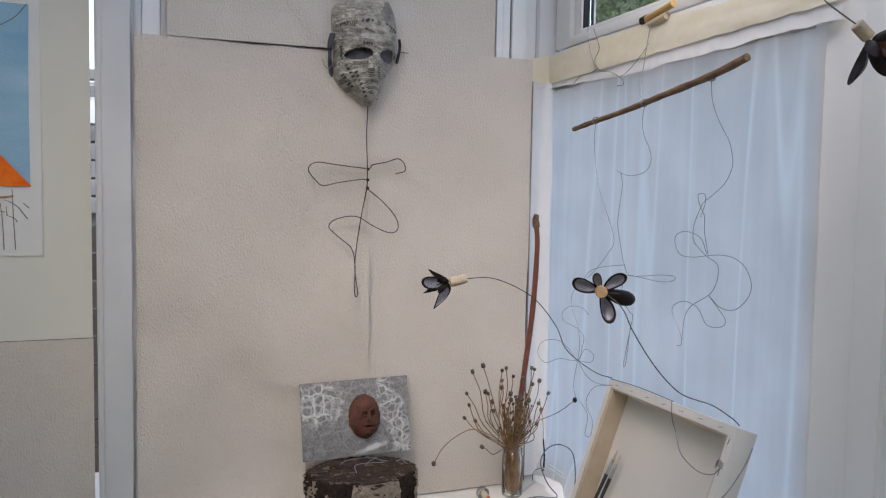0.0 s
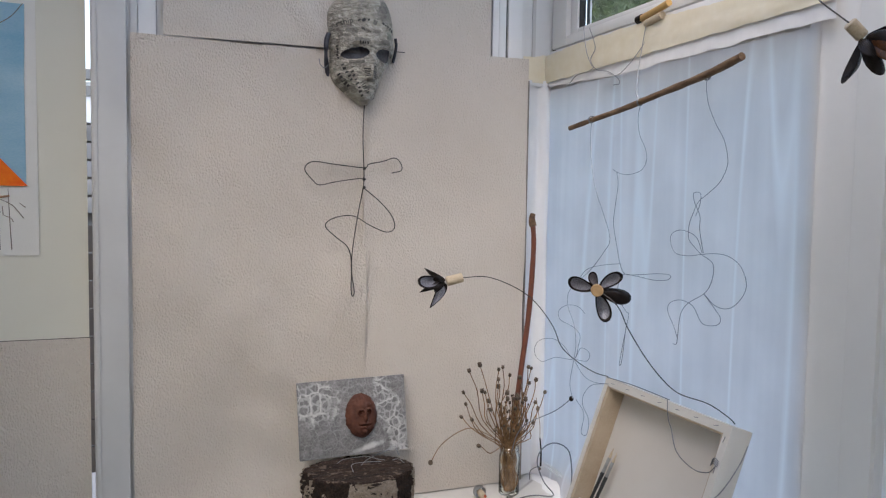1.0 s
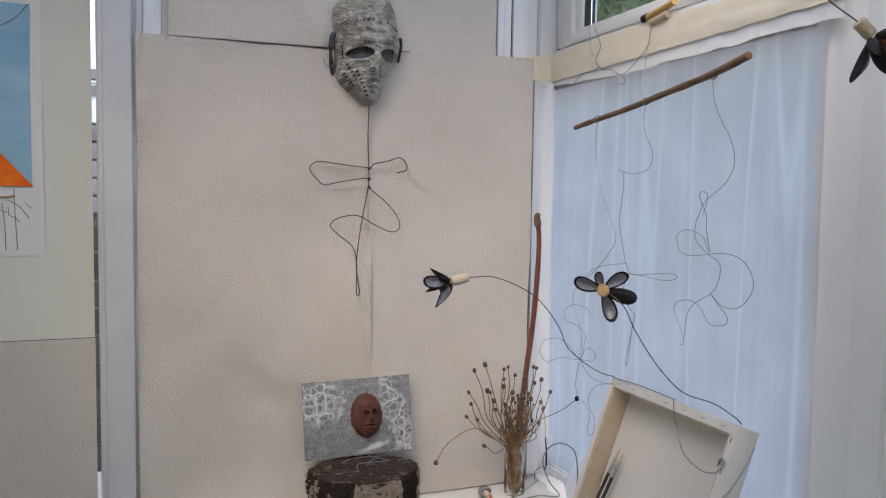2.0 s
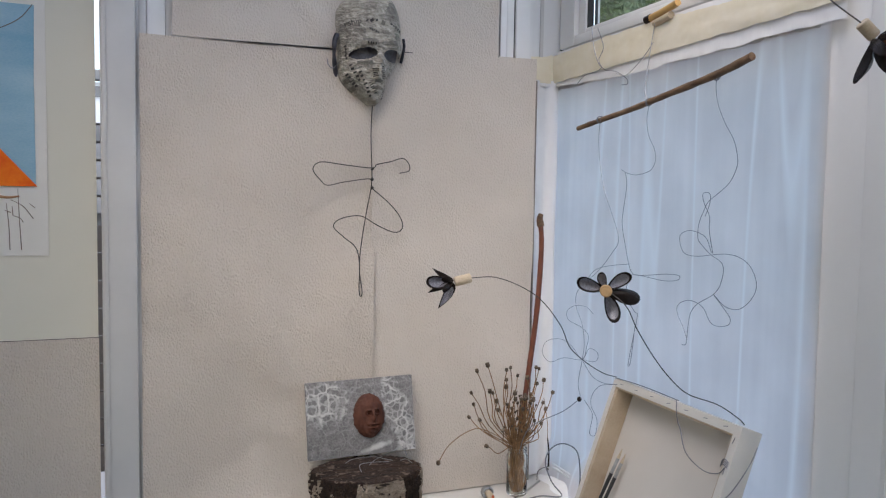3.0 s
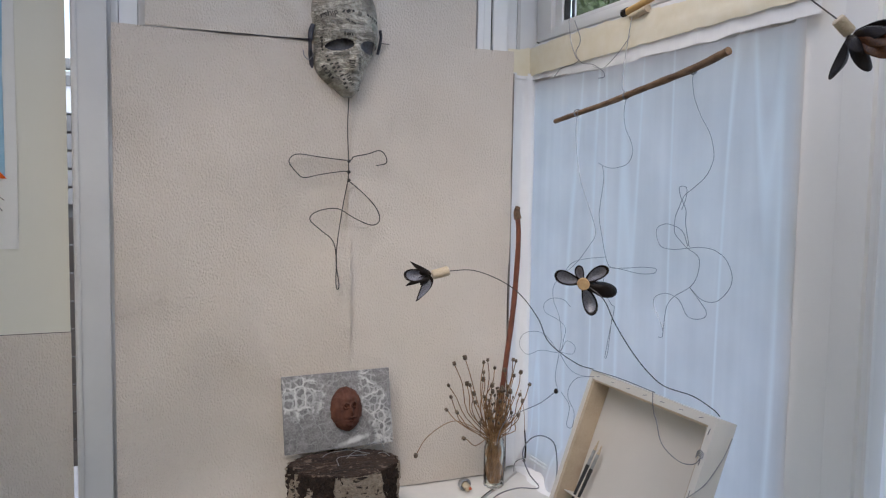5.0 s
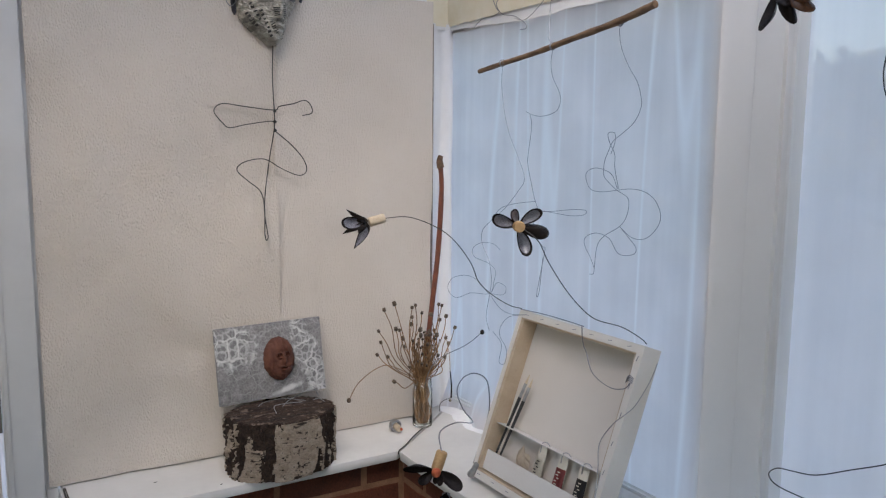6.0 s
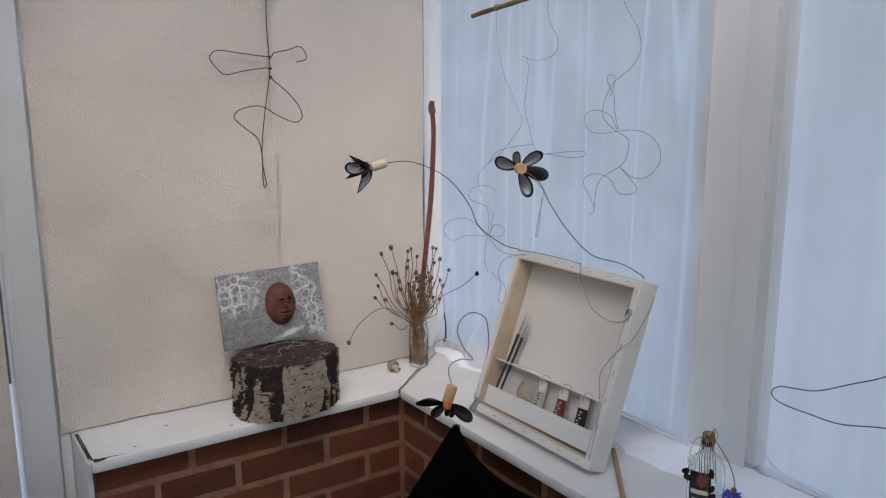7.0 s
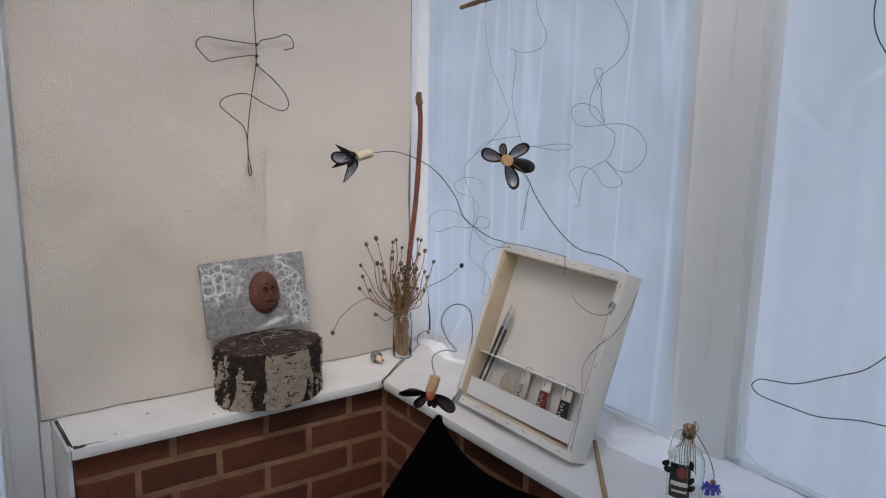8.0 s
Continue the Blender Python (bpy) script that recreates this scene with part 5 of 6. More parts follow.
# ---- stretched canvas used as a paint box ----
BOX = Matrix.Translation((0.8255, 1.453, SILL_Z + 0.0158)) @ Matrix(((0, 0.3404, -0.9403, 0), (-1, 0, 0, 0), (0, 0.9403, 0.3404, 0), (0, 0, 0, 1)))
W, H, D, B = 0.392, 0.393, 0.046, 0.021
canvas = thing("canvas_box", "back of a white stretched canvas leaning on the sill", "canvas", m=BOX)
part("stretcher_bar", box(0.002, W - 0.002, 0.002, B, -D + 0.003, -0.001, 0.0015), PINE, canvas)
part("stretcher_bar", box(0.002, W - 0.002, H - B, H - 0.002, -D + 0.003, -0.001, 0.0015), PINE, canvas)
part("stretcher_bar", box(0.002, B, B, H - B, -D + 0.003, -0.001, 0.0015), PINE, canvas)
part("stretcher_bar", box(W - B, W - 0.002, B, H - B, -D + 0.003, -0.001, 0.0015), PINE, canvas)
part("canvas_back", box(0.003, W - 0.003, 0.003, H - 0.003, -D + 0.0005, -D + 0.0025), RAW, canvas, "unprimed canvas seen from behind")
def wrap(x0, x1, y0, y1):
    return box(x0, x1, y0, y1, -D, 0.0008, 0.0008)
part("canvas_edge", wrap(0, 0.002, 0, H), CANVAS, canvas, "primed white canvas edge")
part("canvas_edge", wrap(W - 0.002, W, 0, H), CANVAS, canvas)
part("canvas_edge", wrap(0.002, W - 0.002, 0, 0.002), CANVAS, canvas)
part("canvas_edge", wrap(0.002, W - 0.002, H - 0.002, H), CANVAS, canvas)
part("canvas_fold", box(0.002, W - 0.002, H - 0.017, H - 0.002, -0.001, 0.0006), CANVAS, canvas)
part("canvas_fold", box(0.002, W - 0.002, 0.002, 0.017, -0.001, 0.0006), CANVAS, canvas)
part("canvas_fold", box(0.002, 0.012, 0.017, H - 0.017, -0.001, 0.0006), CANVAS, canvas)
part("canvas_fold", box(W - 0.017, W - 0.002, 0.017, H - 0.017, -0.001, 0.0006), CANVAS, canvas)
staple_me = None
for k in range(7):
    for x, y, turn in ((0.03 + 0.054 * k, H - 0.009, 8), (0.03 + 0.054 * k, 0.010, -6), (W - 0.010, 0.03 + 0.056 * k, 84)):
        if staple_me is None:
            s = part("staple", box(-0.0055, 0.0055, -0.0006, 0.0006, 0, 0.0009, 0.0002), GREYWIRE, canvas)
            staple_me = s.data
        else:
            s = new("staple", staple_me)
            s.parent = canvas
        s.matrix_local = pose(x, y, 0.0008, 0, 0, turn + rnd.uniform(-10, 10))
def strip(x0, y0, x1, y1, low, z):
    return prism([(x0, y0 - low), (x1, y1 - low), (x1, y1), (x0, y0)], "z", z, z + 0.0015)
part("card_pocket", strip(B + 0.001, 0.068, W - B - 0.001, 0.072, 0.044, -0.012), CARD, canvas, "white card pocket along the bottom")
bm = prism([(B + 0.001, 0.130), (W - B - 0.001, 0.132), (W - B - 0.001, 0.134), (B + 0.001, 0.132)], "z", -D + 0.004, -0.014)
part("card_shelf", bm, CARD, canvas, "folded white card shelf")
part("corner_film", tube([(0.004, -0.002, 0.002), (0.012, 0.01, 0.004), (0.016, 0.03, 0.003)], (0.008, 0.005), 8, 4, lumps=0.4), SILVER, canvas, "twist of silver wire at the corner")
for nm, pts in (("wire", [(0.006, 0.393, 0.003), (0.10, 0.397, 0.0025), (0.21, 0.396, 0.002), (0.214, 0.394, 0.003), (0.221, 0.374, 0.0005), (0.23, 0.355, -0.004), (0.24, 0.347, -0.004), (0.274, 0.311, -0.004), (0.33, 0.296, -0.002), (0.372, 0.303, 0.003), (0.384, 0.318, 0.003)]),
                ("wire", [(0.3925, 0.368, -0.044), (0.3925, 0.33, -0.038), (0.3928, 0.28, -0.018), (0.391, 0.256, 0.002), (0.371, 0.232, 0.003), (0.352, 0.188, 0.002), (0.369, 0.14, 0.003), (0.380, 0.087, 0.003), (0.387, 0.02, 0.003)]),
                ("wire", [(0.376, 0.14, 0.003), (0.382, 0.08, 0.003), (0.386, 0.02, 0.003)])):
    part(nm, tube([p for p in pts], 0.0010, 6, 5), SILVER if pts[0][0] > 0.1 else GREYWIRE, canvas)
bm = bmesh.new()
for k in range(4):
    tube([(0.372, 0.316 + 0.003 * k, 0.003), (0.380, 0.322 + 0.003 * k, 0.006), (0.389, 0.318 + 0.003 * k, 0.003)], 0.0009, 5, 3, bm)
part("wire_knot", bm, GREYWIRE, canvas)

def in_box(x, y, z, rz=0):
    return BOX @ pose(x, y, z, 0, 0, rz)
for k, (x0, y0, x1, y1) in enumerate(((0.034, 0.045, 0.069, 0.258), (0.050, 0.045, 0.084, 0.252))):
    L = math.hypot(x1 - x0, y1 - y0)
    b = thing("paint_brush", "slim paintbrush with a dark handle and silver ferrule", "brush", "paintbrushes in the canvas box", m=in_box(x0, y0, -0.024, math.degrees(math.atan2(y1 - y0, x1 - x0)) - 90))
    part("handle", tube([(0, 0, 0), (0, L * 0.4, 0), (0, L * 0.74, 0)], (0.0022, 0.0042), 8), TUBEBLACK, b)
    part("ferrule", tube([(0, L * 0.74, 0), (0, L * 0.9, 0)], (0.0038, 0.0036), 8), SILVER, b)
    part("bristles", tube([(0, L * 0.9, 0), (0, L * 0.95, 0), (0, L, 0)], (0.0035, 0.0008), 8), PALECORK, b)
for k, (x, label_mat, what) in enumerate(((0.183, TUBEWHITE, "white"), (0.250, TUBERED, "red"), (0.3135, TUBEBLACK, "black"))):
    t = thing("paint_tube", "small paint tube with a %s label, held by wire" % what, "paint tube", "paint tubes in the card pocket", m=in_box(x + 0.002, 0.030, -0.0245, 3))
    bm = bmesh.new()
    rings = []
    for f in range(11):
        s = f / 10
        rings.append([bm.verts.new((0.0150 * math.cos(a) * (1 - 0.12 * s), 0.098 * s, 0.0105 * math.sin(a) * (1 - 0.9 * s))) for a in (2 * math.pi * q / 16 for q in range(16))])
    for a, b in zip(rings, rings[1:]):
        for q in range(16):
            bm.faces.new((a[q], a[(q + 1) % 16], b[(q + 1) % 16], b[q]))
    bm.faces.new(rings[0])
    bm.faces.new(rings[-1][::-1])
    part("tube_body", bm, TUBEWHITE, t)
    bm = bmesh.new()
    rings = []
    for f in range(7):
        s = 0.38 + 0.38 * f / 6
        rings.append([bm.verts.new((0.0154 * math.cos(a) * (1 - 0.12 * s), 0.098 * s, 0.0105 * math.sin(a) * (1 - 0.9 * s) + 0.0006)) for a in (math.pi * q / 12 for q in range(13))])
    for a, b in zip(rings, rings[1:]):
        for q in range(12):
            bm.faces.new((a[q], a[q + 1], b[q + 1], b[q]))
    bmesh.ops.solidify(bm, geom=bm.faces[:], thickness=0.0004)
    tag = part("label", bm, label_mat, t)
    for i in range(5):
        s = 0.42 + 0.062 * i
        zz = 0.0105 * (1 - 0.9 * s) + 0.0014
        part("print_bar", box((-0.004, -0.006, -0.001, -0.006, -0.003)[i], (0.003, 0.0, 0.005, 0.001, 0.004)[i], 0.098 * s, 0.098 * s + 0.0022, zz - 0.0004, zz + 0.0004), TUBEBLACK if label_mat is TUBEWHITE else TUBEWHITE, tag)
    part("wire_hook", tube([(-0.002, 0.085, 0.004), (0.0, 0.104, 0.006), (0.010, 0.109, 0.004), (0.02, 0.104, 0.002)], 0.0012, 5), SILVER, t)
shellfan = thing("fan_shell", "pale ribbed fan shell in the card pocket", "shell", m=in_box(0.136, 0.050, -0.026, 14))
bm = bmesh.new()
rim, inner = [], []
top = bm.verts.new((0, 0.064, 0.003))
for k in range(33):
    a = -2.3 + 4.6 * k / 32
    ridge = 0.0013 * math.cos(k * math.pi / 2)
    rim.append(bm.verts.new((0.023 * math.sin(a), 0.027 - 0.027 * math.cos(a), ridge)))
    inner.append(bm.verts.new((0.013 * math.sin(a), 0.037 - 0.016 * math.cos(a), 0.008 + ridge)))
for k in range(32):
    bm.faces.new((rim[k], rim[k + 1], inner[k + 1], inner[k]))
    bm.faces.new((inner[k], inner[k + 1], top))
bmesh.ops.solidify(bm, geom=bm.faces[:], thickness=0.0015)
part("ribbed_valve", bm, mat("sand_shell", (0.70, 0.62, 0.51), (0.56, 0.47, 0.36), scale=60, rough=0.5), shellfan)

# ---- bottle with flowers, pencil, far wire ----
bottle = thing("flask_bottle", "clear flask bottle wound with wire, black label", "bottle", m=pose(0.902, 0.846, SILL_Z + 0.001, 0, 0, -52) @ Matrix.Diagonal((0.82, 0.9, 1, 1)))
def low(z):
    return z if z < 0.09 else 0.09 + (z - 0.09) * 0.72
def flask():
    prof = [(r, low(z)) for r, z in [(0.0, 0.0), (0.034, 0.0), (0.0385, 0.005), (0.040, 0.03), (0.0405, 0.07), (0.038, 0.096), (0.029, 0.115), (0.017, 0.128), (0.0115, 0.138), (0.0105, 0.160), (0.0125, 0.162), (0.0125, 0.168)]]
    inner = [(max(r - 0.0022, 0.0), z + (0.003 if z < 0.004 else 0)) for r, z in prof][::-1]
    bm = lathe(prof + inner, 36, closed=False)
    for v in bm.verts:
        k = min(1, max(0, (low(0.142) - v.co.z) / 0.05))
        v.co.y *= 1 - 0.42 * k
    return bm
part("glass", flask(), JAR, bottle)
part("stopper", lathe([(0.0098, low(0.150)), (0.0102, low(0.166)), (0.0105, low(0.178)), (0.009, low(0.180))], 16), CORK, bottle)
part("neck_ring", lathe([(0.0128, low(0.150)), (0.0142, low(0.153)), (0.0142, low(0.160)), (0.0128, low(0.163))], 20, closed=False), SHELL, bottle, "black neck ring")
def label_face(x0, x1, z0, z1, off, mt, nm, lb="", under=None, round_off=False):
    def fn(u, v):
        x = (x0 + x1) / 2 + (u - 0.5) * (x1 - x0) * (math.sqrt(max(0.02, 1 - (2 * v - 1) ** 2)) if round_off else 1)
        z = z0 + v * (z1 - z0)
        return (x, -0.58 * math.sqrt(max(0, 0.0405 ** 2 - x * x)) - off, z)
    return part(nm, sheet(12, 8, fn, 0.0005), mt, under or bottle, lb)
tag = label_face(-0.034, 0.010, 0.022, 0.088, 0.0006, TUBEBLACK, "label", "black paper label")
label_face(-0.020, 0.001, 0.060, 0.083, 0.0013, TUBERED, "label_emblem", "round red emblem", tag, True)
label_face(-0.031, 0.006, 0.0455, 0.0535, 0.0013, TUBEWHITE, "label_bar", "", tag)
label_face(-0.028, 0.004, 0.033, 0.037, 0.0013, TUBEWHITE, "label_bar", "", tag)
for pts in ([(-0.004, -0.014, 0.165), (-0.012, -0.017, 0.185), (-0.016, -0.020, 0.16), (-0.022, -0.022, 0.11), (-0.027, -0.025, 0.09)], [(0.004, -0.012, 0.17), (0.008, -0.013, 0.20), (0.012, -0.012, 0.185), (0.005, -0.016, 0.14), (0.003, -0.022, 0.10), (0.004, -0.025, 0.05), (0.006, -0.024, 0.02)],
            [(-0.002, -0.014, 0.17), (-0.006, -0.018, 0.15), (-0.003, -0.021, 0.115), (-0.002, -0.026, 0.085)], [(0.009, -0.006, 0.176), (0.012, -0.004, 0.196), (0.018, -0.004, 0.178), (0.012, -0.006, 0.165)], [(-0.010, -0.006, 0.172), (-0.026, -0.012, 0.168), (-0.036, -0.018, 0.14), (-0.036, -0.02, 0.112)]):
    part("wire", tube([(x, y, low(z)) for x, y, z in pts], 0.0008, 5), SILVER if pts[0][0] < 0 else STRAW, bottle)
for k in range(7):
    a = -2.5 + 0.3 * k
    part("straw", tube([(0.0135 * math.cos(a), 0.0135 * math.sin(a), low(0.182 + 0.006 * (k % 3))), (0.0145 * math.cos(a), 0.0145 * math.sin(a), low(0.15)), (0.02 * math.cos(a), 0.018 * math.sin(a), low(0.122)), (0.022 * math.cos(a) + 0.003, -0.0265, 0.085 - 0.006 * (k % 4))], 0.0009, 5, 4), STRAW, bottle)
bm = bmesh.new()
for k in range(6):
    tube([(0.0125 * math.cos(a), 0.0125 * math.sin(a), low(0.165) + 0.0019 * k) for a in (6.283 * q / 10 for q in range(11))], 0.0012, 5, 2, bm)
part("raffia", bm, STRAW, bottle, "straw raffia round the neck")
flower = thing("white_flower", "dried white flower tied to the bottle", "dried flower", m=bottle.matrix_world @ pose(-0.031, -0.031, 0.112, 60, 0, 0))
for k in range(11):
    bm = bmesh.new()
    bmesh.ops.create_icosphere(bm, subdivisions=2, radius=1, matrix=pose(0, 0, 0, 0, 0, 33 * k) @ Matrix.Translation((0.006, 0, 0.002 + 0.002 * (k % 3))) @ Matrix.Diagonal((0.006, 0.0032, 0.0018, 1)))
    part("petal", bm, PETAL, flower)
bm = bmesh.new()
bmesh.ops.create_icosphere(bm, subdivisions=2, radius=0.0042)
part("flower_centre", bm, STRAW, flower)
for k, (x, y, z) in enumerate(((-0.043, -0.024, 0.088), (-0.040, -0.028, 0.078), (0.010, -0.028, 0.09), (0.012, -0.027, 0.06), (0.013, -0.026, 0.045))):
    bm = bmesh.new()
    bmesh.ops.create_icosphere(bm, subdivisions=2, radius=1, matrix=Matrix.Diagonal((0.009, 0.0045, 0.006, 1)))
    for v in bm.verts:
        v.co *= 1 + 0.25 * noise.noise(v.co * 200 + Vector((k, 0, 0)))
    s = link("dark_petal", bm, SHELL)
    s.matrix_world = bottle.matrix_world @ pose(x, y, z, 0, 40 * k, 20)
    tagged(s, "small black dried petal on the bottle", "petal", "black petals on the bottle")
corn = thing("cornflower", "dried blue cornflower hanging beside the bottle", "dried flower")
P = bottle.matrix_world
part("stalk", tube([P @ Vector(q) for q in ((0.010, -0.008, 0.150), (0.028, -0.012, 0.13), (0.046, -0.014, 0.105), (0.058, -0.016, 0.075), (0.0575, -0.016, 0.062))], 0.0010, 5), STRAW, corn)
for k in range(30):
    a, e = rnd.uniform(0, 6.28), rnd.uniform(-0.9, 0.9)
    d = Vector((math.cos(a) * math.cos(e), math.sin(a) * math.cos(e), math.sin(e) * 0.8 - 0.3))
    c = P @ Vector((0.055, -0.016, 0.053))
    part("petal", tube([c, c + d * 0.009, c + d * 0.017 + Vector((0, 0, -0.002))], (0.001, 0.0022), 5, 2), BLUE, corn)
bm = bmesh.new()
bmesh.ops.create_icosphere(bm, subdivisions=2, radius=0.005, matrix=Matrix.Translation(P @ Vector((0.0575, -0.016, 0.060))))
part("calyx", bm, STRAW, corn)

pencil = thing("wooden_rod", "slim wooden rod lying across the sill", "rod")
part("shaft", tube([(0.946, 1.110, 0.6062), (0.76, 0.898, 0.6062)], 0.0048, 8), mat("rod_wood", (0.34, 0.2, 0.09), (0.26, 0.15, 0.07), rough=0.6), pencil)
part("tip", tube([(0.952, 1.1168, 0.6062), (0.946, 1.110, 0.6062)], (0.0042, 0.0049), 8), TUBEBLACK, pencil, "dark rod end")
far = thing("wire_outline", "large bent wire outline hanging before the film", "wire figure")
def far_at(pts):
    return [(0.78, y, z) for y, z in pts]
part("outline", tube(far_at([(0.40, 1.12), (0.452, 1.05), (0.475, 1.018), (0.492, 0.999), (0.506, 0.988), (0.542, 0.969), (0.588, 0.945), (0.622, 0.938), (0.644, 0.934), (0.656, 0.921), (0.641, 0.91), (0.592, 0.908), (0.551, 0.909), (0.498, 0.923), (0.463, 0.928), (0.38, 0.94)]), 0.0008, 6), STEEL, far)
part("outline", tube(far_at([(0.50, 1.56), (0.53, 1.50), (0.541, 1.458), (0.54, 1.431), (0.532, 1.41), (0.522, 1.395), (0.48, 1.33), (0.43, 1.22), (0.40, 1.12)]), 0.0008, 6), STEEL, far)
part("outline", tube([(0.78, 0.50, 1.56), (0.85, 0.62, 1.75), (1.05, 0.90, 1.9)], 0.0008, 6), STEEL, far)
sprig = thing("dark_sprig", "small dark sprig hanging in the corner", "sprig")
part("stem", tube([(1.0, 1.85, 0.84), (1.004, 1.835, 0.78), (1.0, 1.823, 0.735)], 0.0008, 5), STRAW, sprig)
part("catkin", tube([(1.0, 1.823, 0.738), (1.001, 1.817, 0.70), (1.0, 1.816, 0.664)], (0.0018, 0.0026), 6), SHELL, sprig)
part("stem", tube([(1.0, 1.816, 0.664), (1.0, 1.85, 0.648), (1.0, 1.874, 0.63), (1.0, 1.878, 0.606)], 0.0009, 5), STEEL, sprig)
bm = bmesh.new()
bmesh.ops.create_icosphere(bm, subdivisions=2, radius=0.0042, matrix=Matrix.Translation((1.0, 1.822, 0.655)))
part("bud", bm, POD, sprig)

# ---- black cloth over a stand in front of the corner ----
def cloth_top(s):
    """Height of the draped edge along the way across."""
    if s < 0:
        return 0.712 + s * 1.70
    return 0.712 - 0.30 * s - 0.125 * (1 - math.exp(-s / 0.06))
def cloth_at(u, v):
    s = -0.36 + u * 1.02
    top = max(cloth_top(s), 0.012)
    z = 0.004 + v * (top - 0.004)
    back = 0.05 * (1 - v) + 0.008 * math.sin(s * 40) * (1 - v)
    return (0.62 + 0.816 * s - 0.578 * back, 1.23 - 0.578 * s - 0.816 * back, z)
drape = thing("black_cloth", "black cloth draped from a peak to the floor", "cloth")
part("drape", sheet(90, 24, cloth_at, 0.004), BLACK, drape)
part("prop", tube([(0.626, 1.236, 0.0), (0.626, 1.236, 0.699)], 0.008, 10), TUBEBLACK, drape, "thin dark upright under the cloth")

# ---- outside ----
# Made-up pale ground that reflects sky light onto the window cloth.
structure("ground", box(-40, 60, -40, 60, -0.35, -0.25), BOUNCE_GROUND, "pale ground outside, added to bounce light at the voile")
hedge = bmesh.new()
for k in range(15000):
    c = Vector((rnd.gauss(8.4, 0.5), rnd.uniform(7.5, 18.0), rnd.uniform(2.5, 8.0)))
    c.x += 0.35 * noise.noise(Vector((c.y * 1.3, c.z * 1.3, 0)))
    a, b = Vector((rnd.gauss(0, 1), rnd.gauss(0, 1), rnd.gauss(0, 1))).normalized(), Vector((rnd.gauss(0, 1), rnd.gauss(0, 1), rnd.gauss(0, 1)))
    b = (b - a * b.dot(a)).normalized()
    s = rnd.uniform(0.05, 0.12)
    hedge.faces.new([hedge.verts.new(c + q) for q in (a * s, b * s * 0.4, -a * s, -b * s * 0.4)])
shade = [[hedge.verts.new((9.3 + 0.5 * noise.noise(Vector((i * 0.35, j * 0.35, 4))), 6.5 + 0.25 * i, -0.25 + 0.25 * j)) for i in range(53)] for j in range(36)]
for ra, rb in zip(shade, shade[1:]):
    for i in range(52):
        hedge.faces.new((ra[i], ra[i + 1], rb[i + 1], rb[i]))
tagged(link("hedge", hedge, LEAF, smooth=False), "leafy green hedge outside the window", "hedge", kind="stuff")
woods = bmesh.new()
for k in range(9000):
    y = rnd.uniform(-6, 24)
    crown = 3.4 + 1.3 * noise.noise(Vector((y * 0.33, 0, 7))) + 0.7 * noise.noise(Vector((y * 1.1, 0, 2)))
    c = Vector((17.5 + rnd.gauss(0, 0.9), y, crown * rnd.random() ** 0.6))
    a, b = Vector((rnd.gauss(0, 1), rnd.gauss(0, 1), rnd.gauss(0, 1))).normalized(), Vector((rnd.gauss(0, 1), rnd.gauss(0, 1), rnd.gauss(0, 1)))
    b = (b - a * b.dot(a)).normalized()
    r = rnd.uniform(0.14, 0.3)
    woods.faces.new([woods.verts.new(c + q) for q in (a * r, b * r * 0.5, -a * r, -b * r * 0.5)])
tagged(link("far_woods", woods, LEAF, smooth=False), "distant dark green trees beyond the frosted window", "trees", kind="stuff")
house = thing("neighbour_house", "pale neighbouring house with white boards beyond the glass", "house")
part("gutter", box(-1.5, 0.6, 5.9, 6.0, 2.13, 2.20, 0.01), PLANK, house)
part("fascia", box(-1.5, 0.6, 5.95, 6.05, 1.84, 2.12, 0.01), WHITE, house)
part("soffit", box(-1.5, 0.6, 5.93, 5.949, 2.02, 2.09, 0.005), PLANK, house)
for k in range(5):
    part("plank", box(-1.5, 0.6, 5.95, 6.05, 1.225 + 0.123 * k, 1.335 + 0.123 * k, 0.008), PLANK, house)
part("wall", box(-1.5, 0.6, 6.06, 6.4, -0.3, 2.1), PLANK, house)
for k in range(9):
    s = tagged(link("fence_board", box(-1.5, 0.6, 4.9, 4.94, -0.25 + 0.16 * k, -0.1 + 0.16 * k, 0.008), DARKWOOD), "dark horizontal fence board outside", "fence", "fence boards")

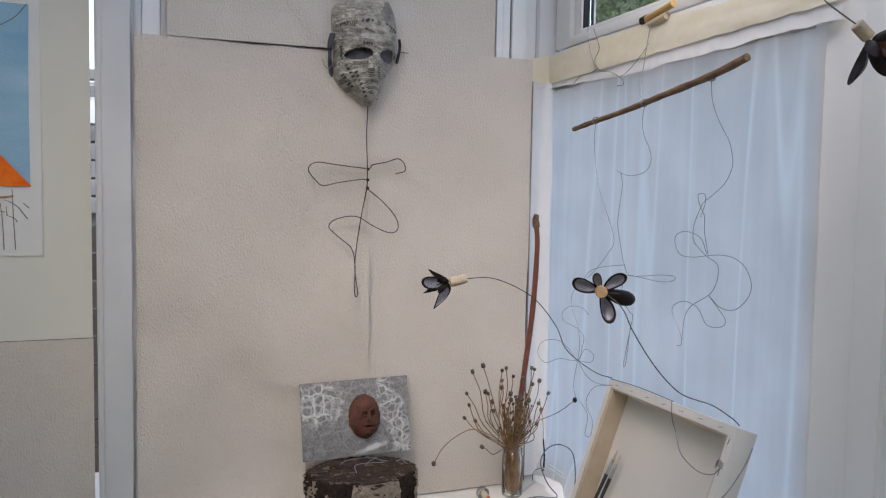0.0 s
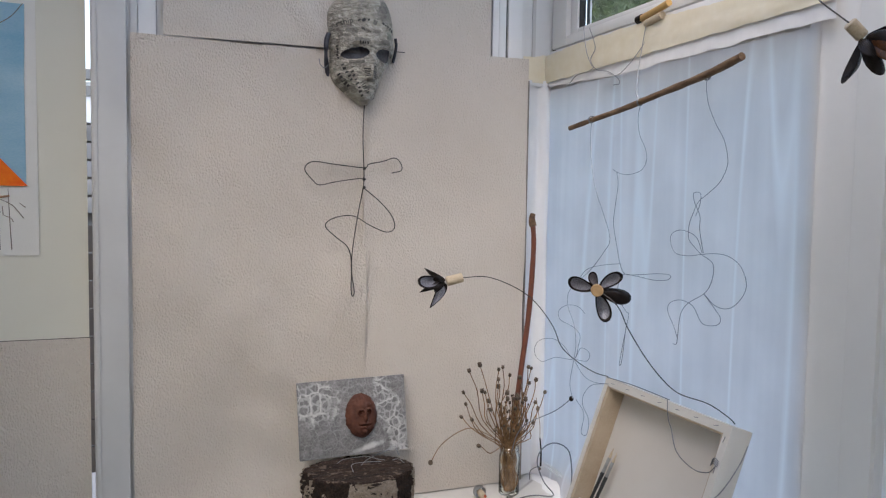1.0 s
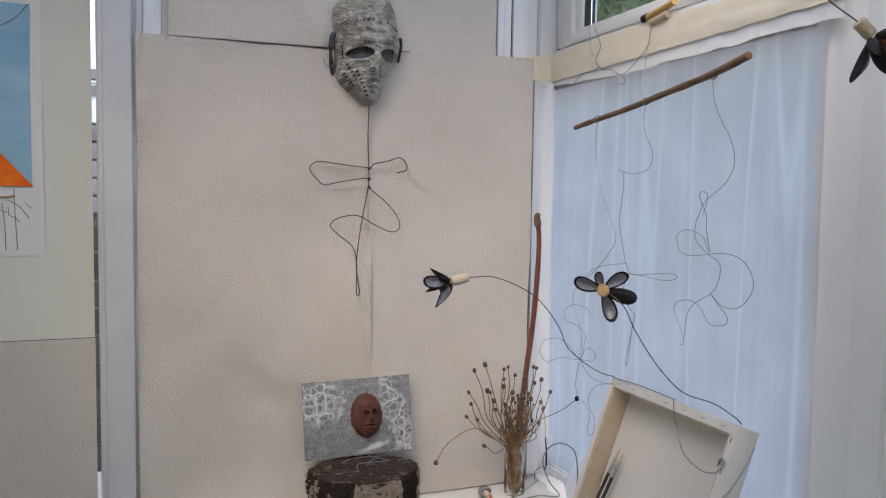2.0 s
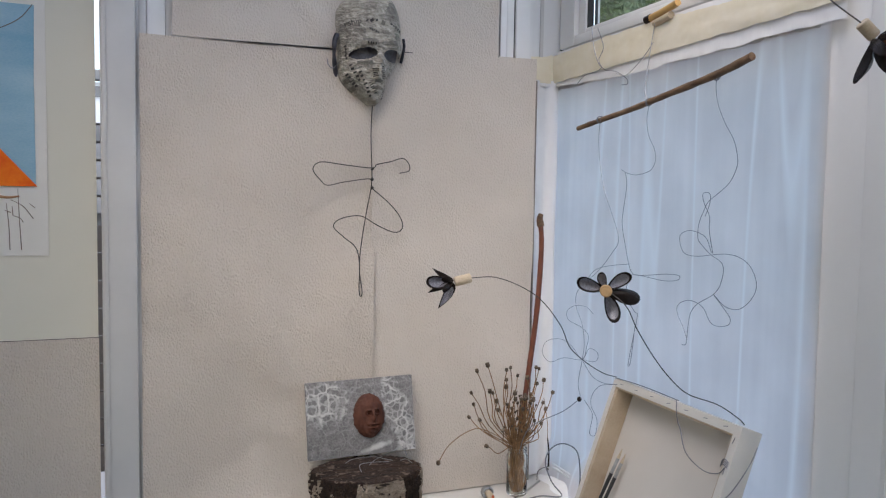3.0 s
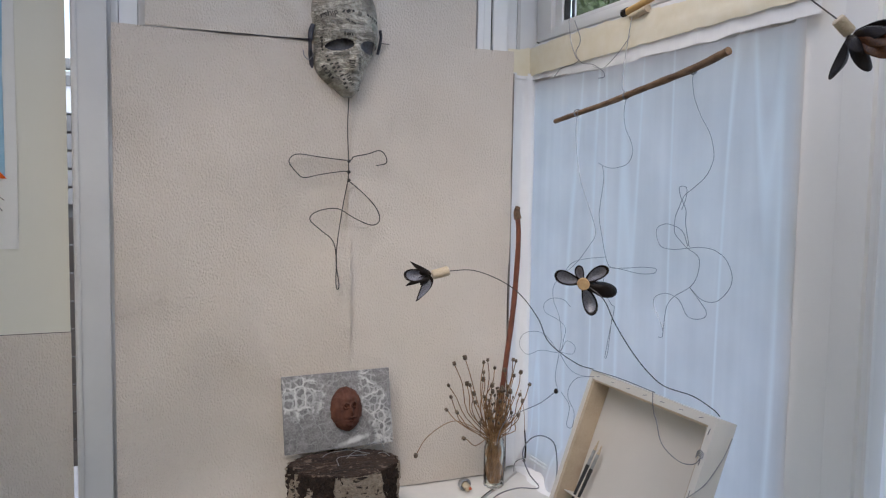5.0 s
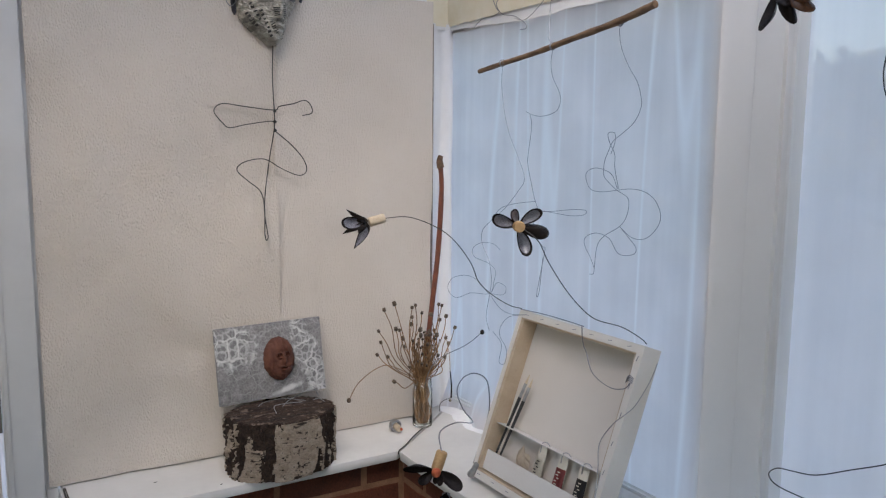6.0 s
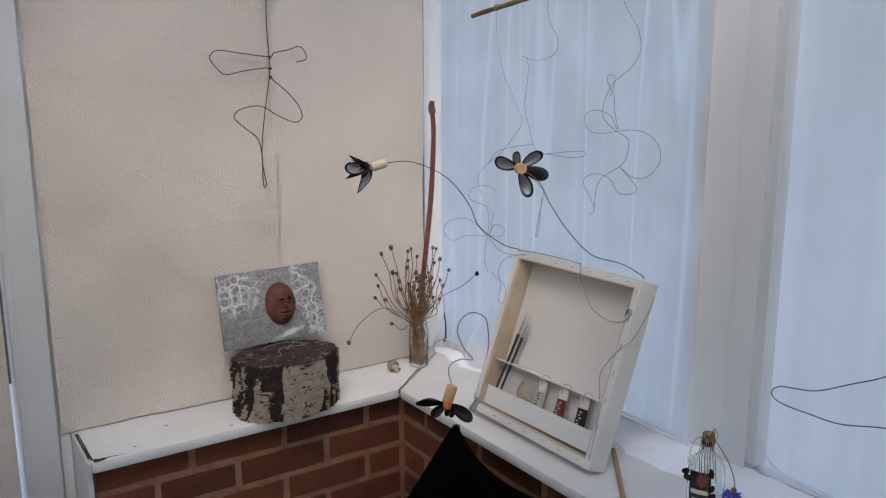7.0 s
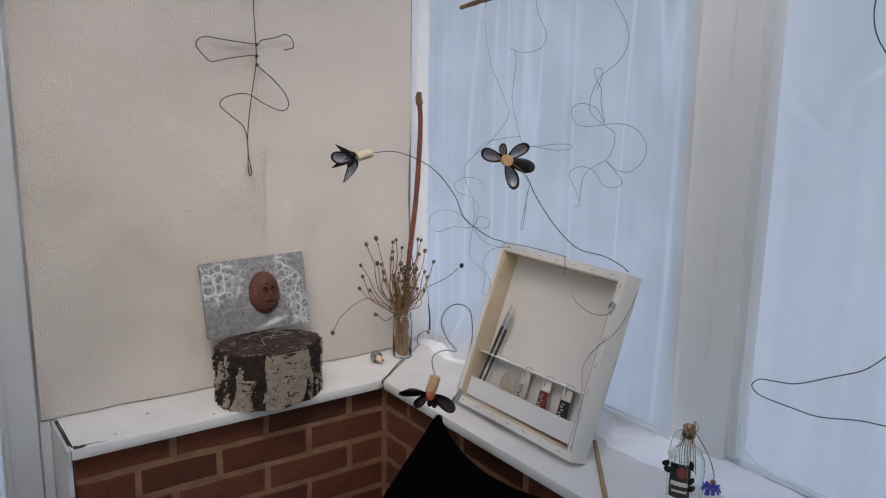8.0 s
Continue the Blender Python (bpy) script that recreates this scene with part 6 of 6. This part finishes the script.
# ---- bricks, last ----
def brick_mesh(w, h, d, seed):
    """A brick face with worn, uneven edges."""
    me = bpy.data.meshes.new("brick")
    bm = bmesh.new()
    outline = [(f * w / 2, -h / 2) for f in (-1, -0.5, 0, 0.5, 1)] + [(f * w / 2, h / 2) for f in (1, 0.5, 0, -0.5, -1)]
    rings = []
    for inset, y in ((0.0, d / 2), (0.0, -d / 2 + 0.003), (0.0035, -d / 2)):
        rings.append([bm.verts.new((x * (1 - 2 * inset / w) + 0.0028 * noise.noise(Vector((k * 1.7, seed, 1))), y + 0.001 * noise.noise(Vector((k * 2.3, seed, 5))), z * (1 - 2 * inset / h) + 0.003 * noise.noise(Vector((k * 1.9, seed, 3))))) for k, (x, z) in enumerate(outline)])
    for a, b in zip(rings, rings[1:]):
        for k in range(10):
            bm.faces.new((a[k], a[(k + 1) % 10], b[(k + 1) % 10], b[k]))
    bm.faces.new(rings[-1])
    bmesh.ops.recalc_face_normals(bm, faces=bm.faces)
    bm.to_mesh(me)
    bm.free()
    me.materials.append(BRICK)
    return me
made_bricks = {}
def lay(parent, u0, u1, row, along):
    key = (round(u1 - u0, 3), along, rnd.randrange(3))
    if key not in made_bricks:
        made_bricks[key] = brick_mesh(u1 - u0 - 0.012, 0.0625, 0.02, 7.3 * len(made_bricks))
    b = new("brick", made_bricks[key])
    b.parent = parent
    z = 0.549 - 0.0735 * row
    mid, out = (u0 + u1) / 2, 0.0085 + rnd.uniform(-0.0012, 0.0012)
    b.matrix_local = pose(mid, FRONT_Y + 0.026 + out, z, 0, 0, 0) if along == "x" else pose(FRONT_X + 0.026 + out, mid, z, 0, 0, -90)
for row in range(8):
    cuts = [0.024, 0.236, 0.459, 0.684, 0.79] if row % 2 == 0 else [0.024, 0.155, 0.342, 0.569, 0.79]
    for a, b in zip(cuts, cuts[1:]):
        lay(wall_n, a, b, row, "x")
    y = 1.718 - (0.225 if row % 2 else 0.112)
    lay(wall_e, y, 1.718, row, "y")
    while y > 0.1:
        lay(wall_e, y - 0.225, y, row, "y")
        y -= 0.225
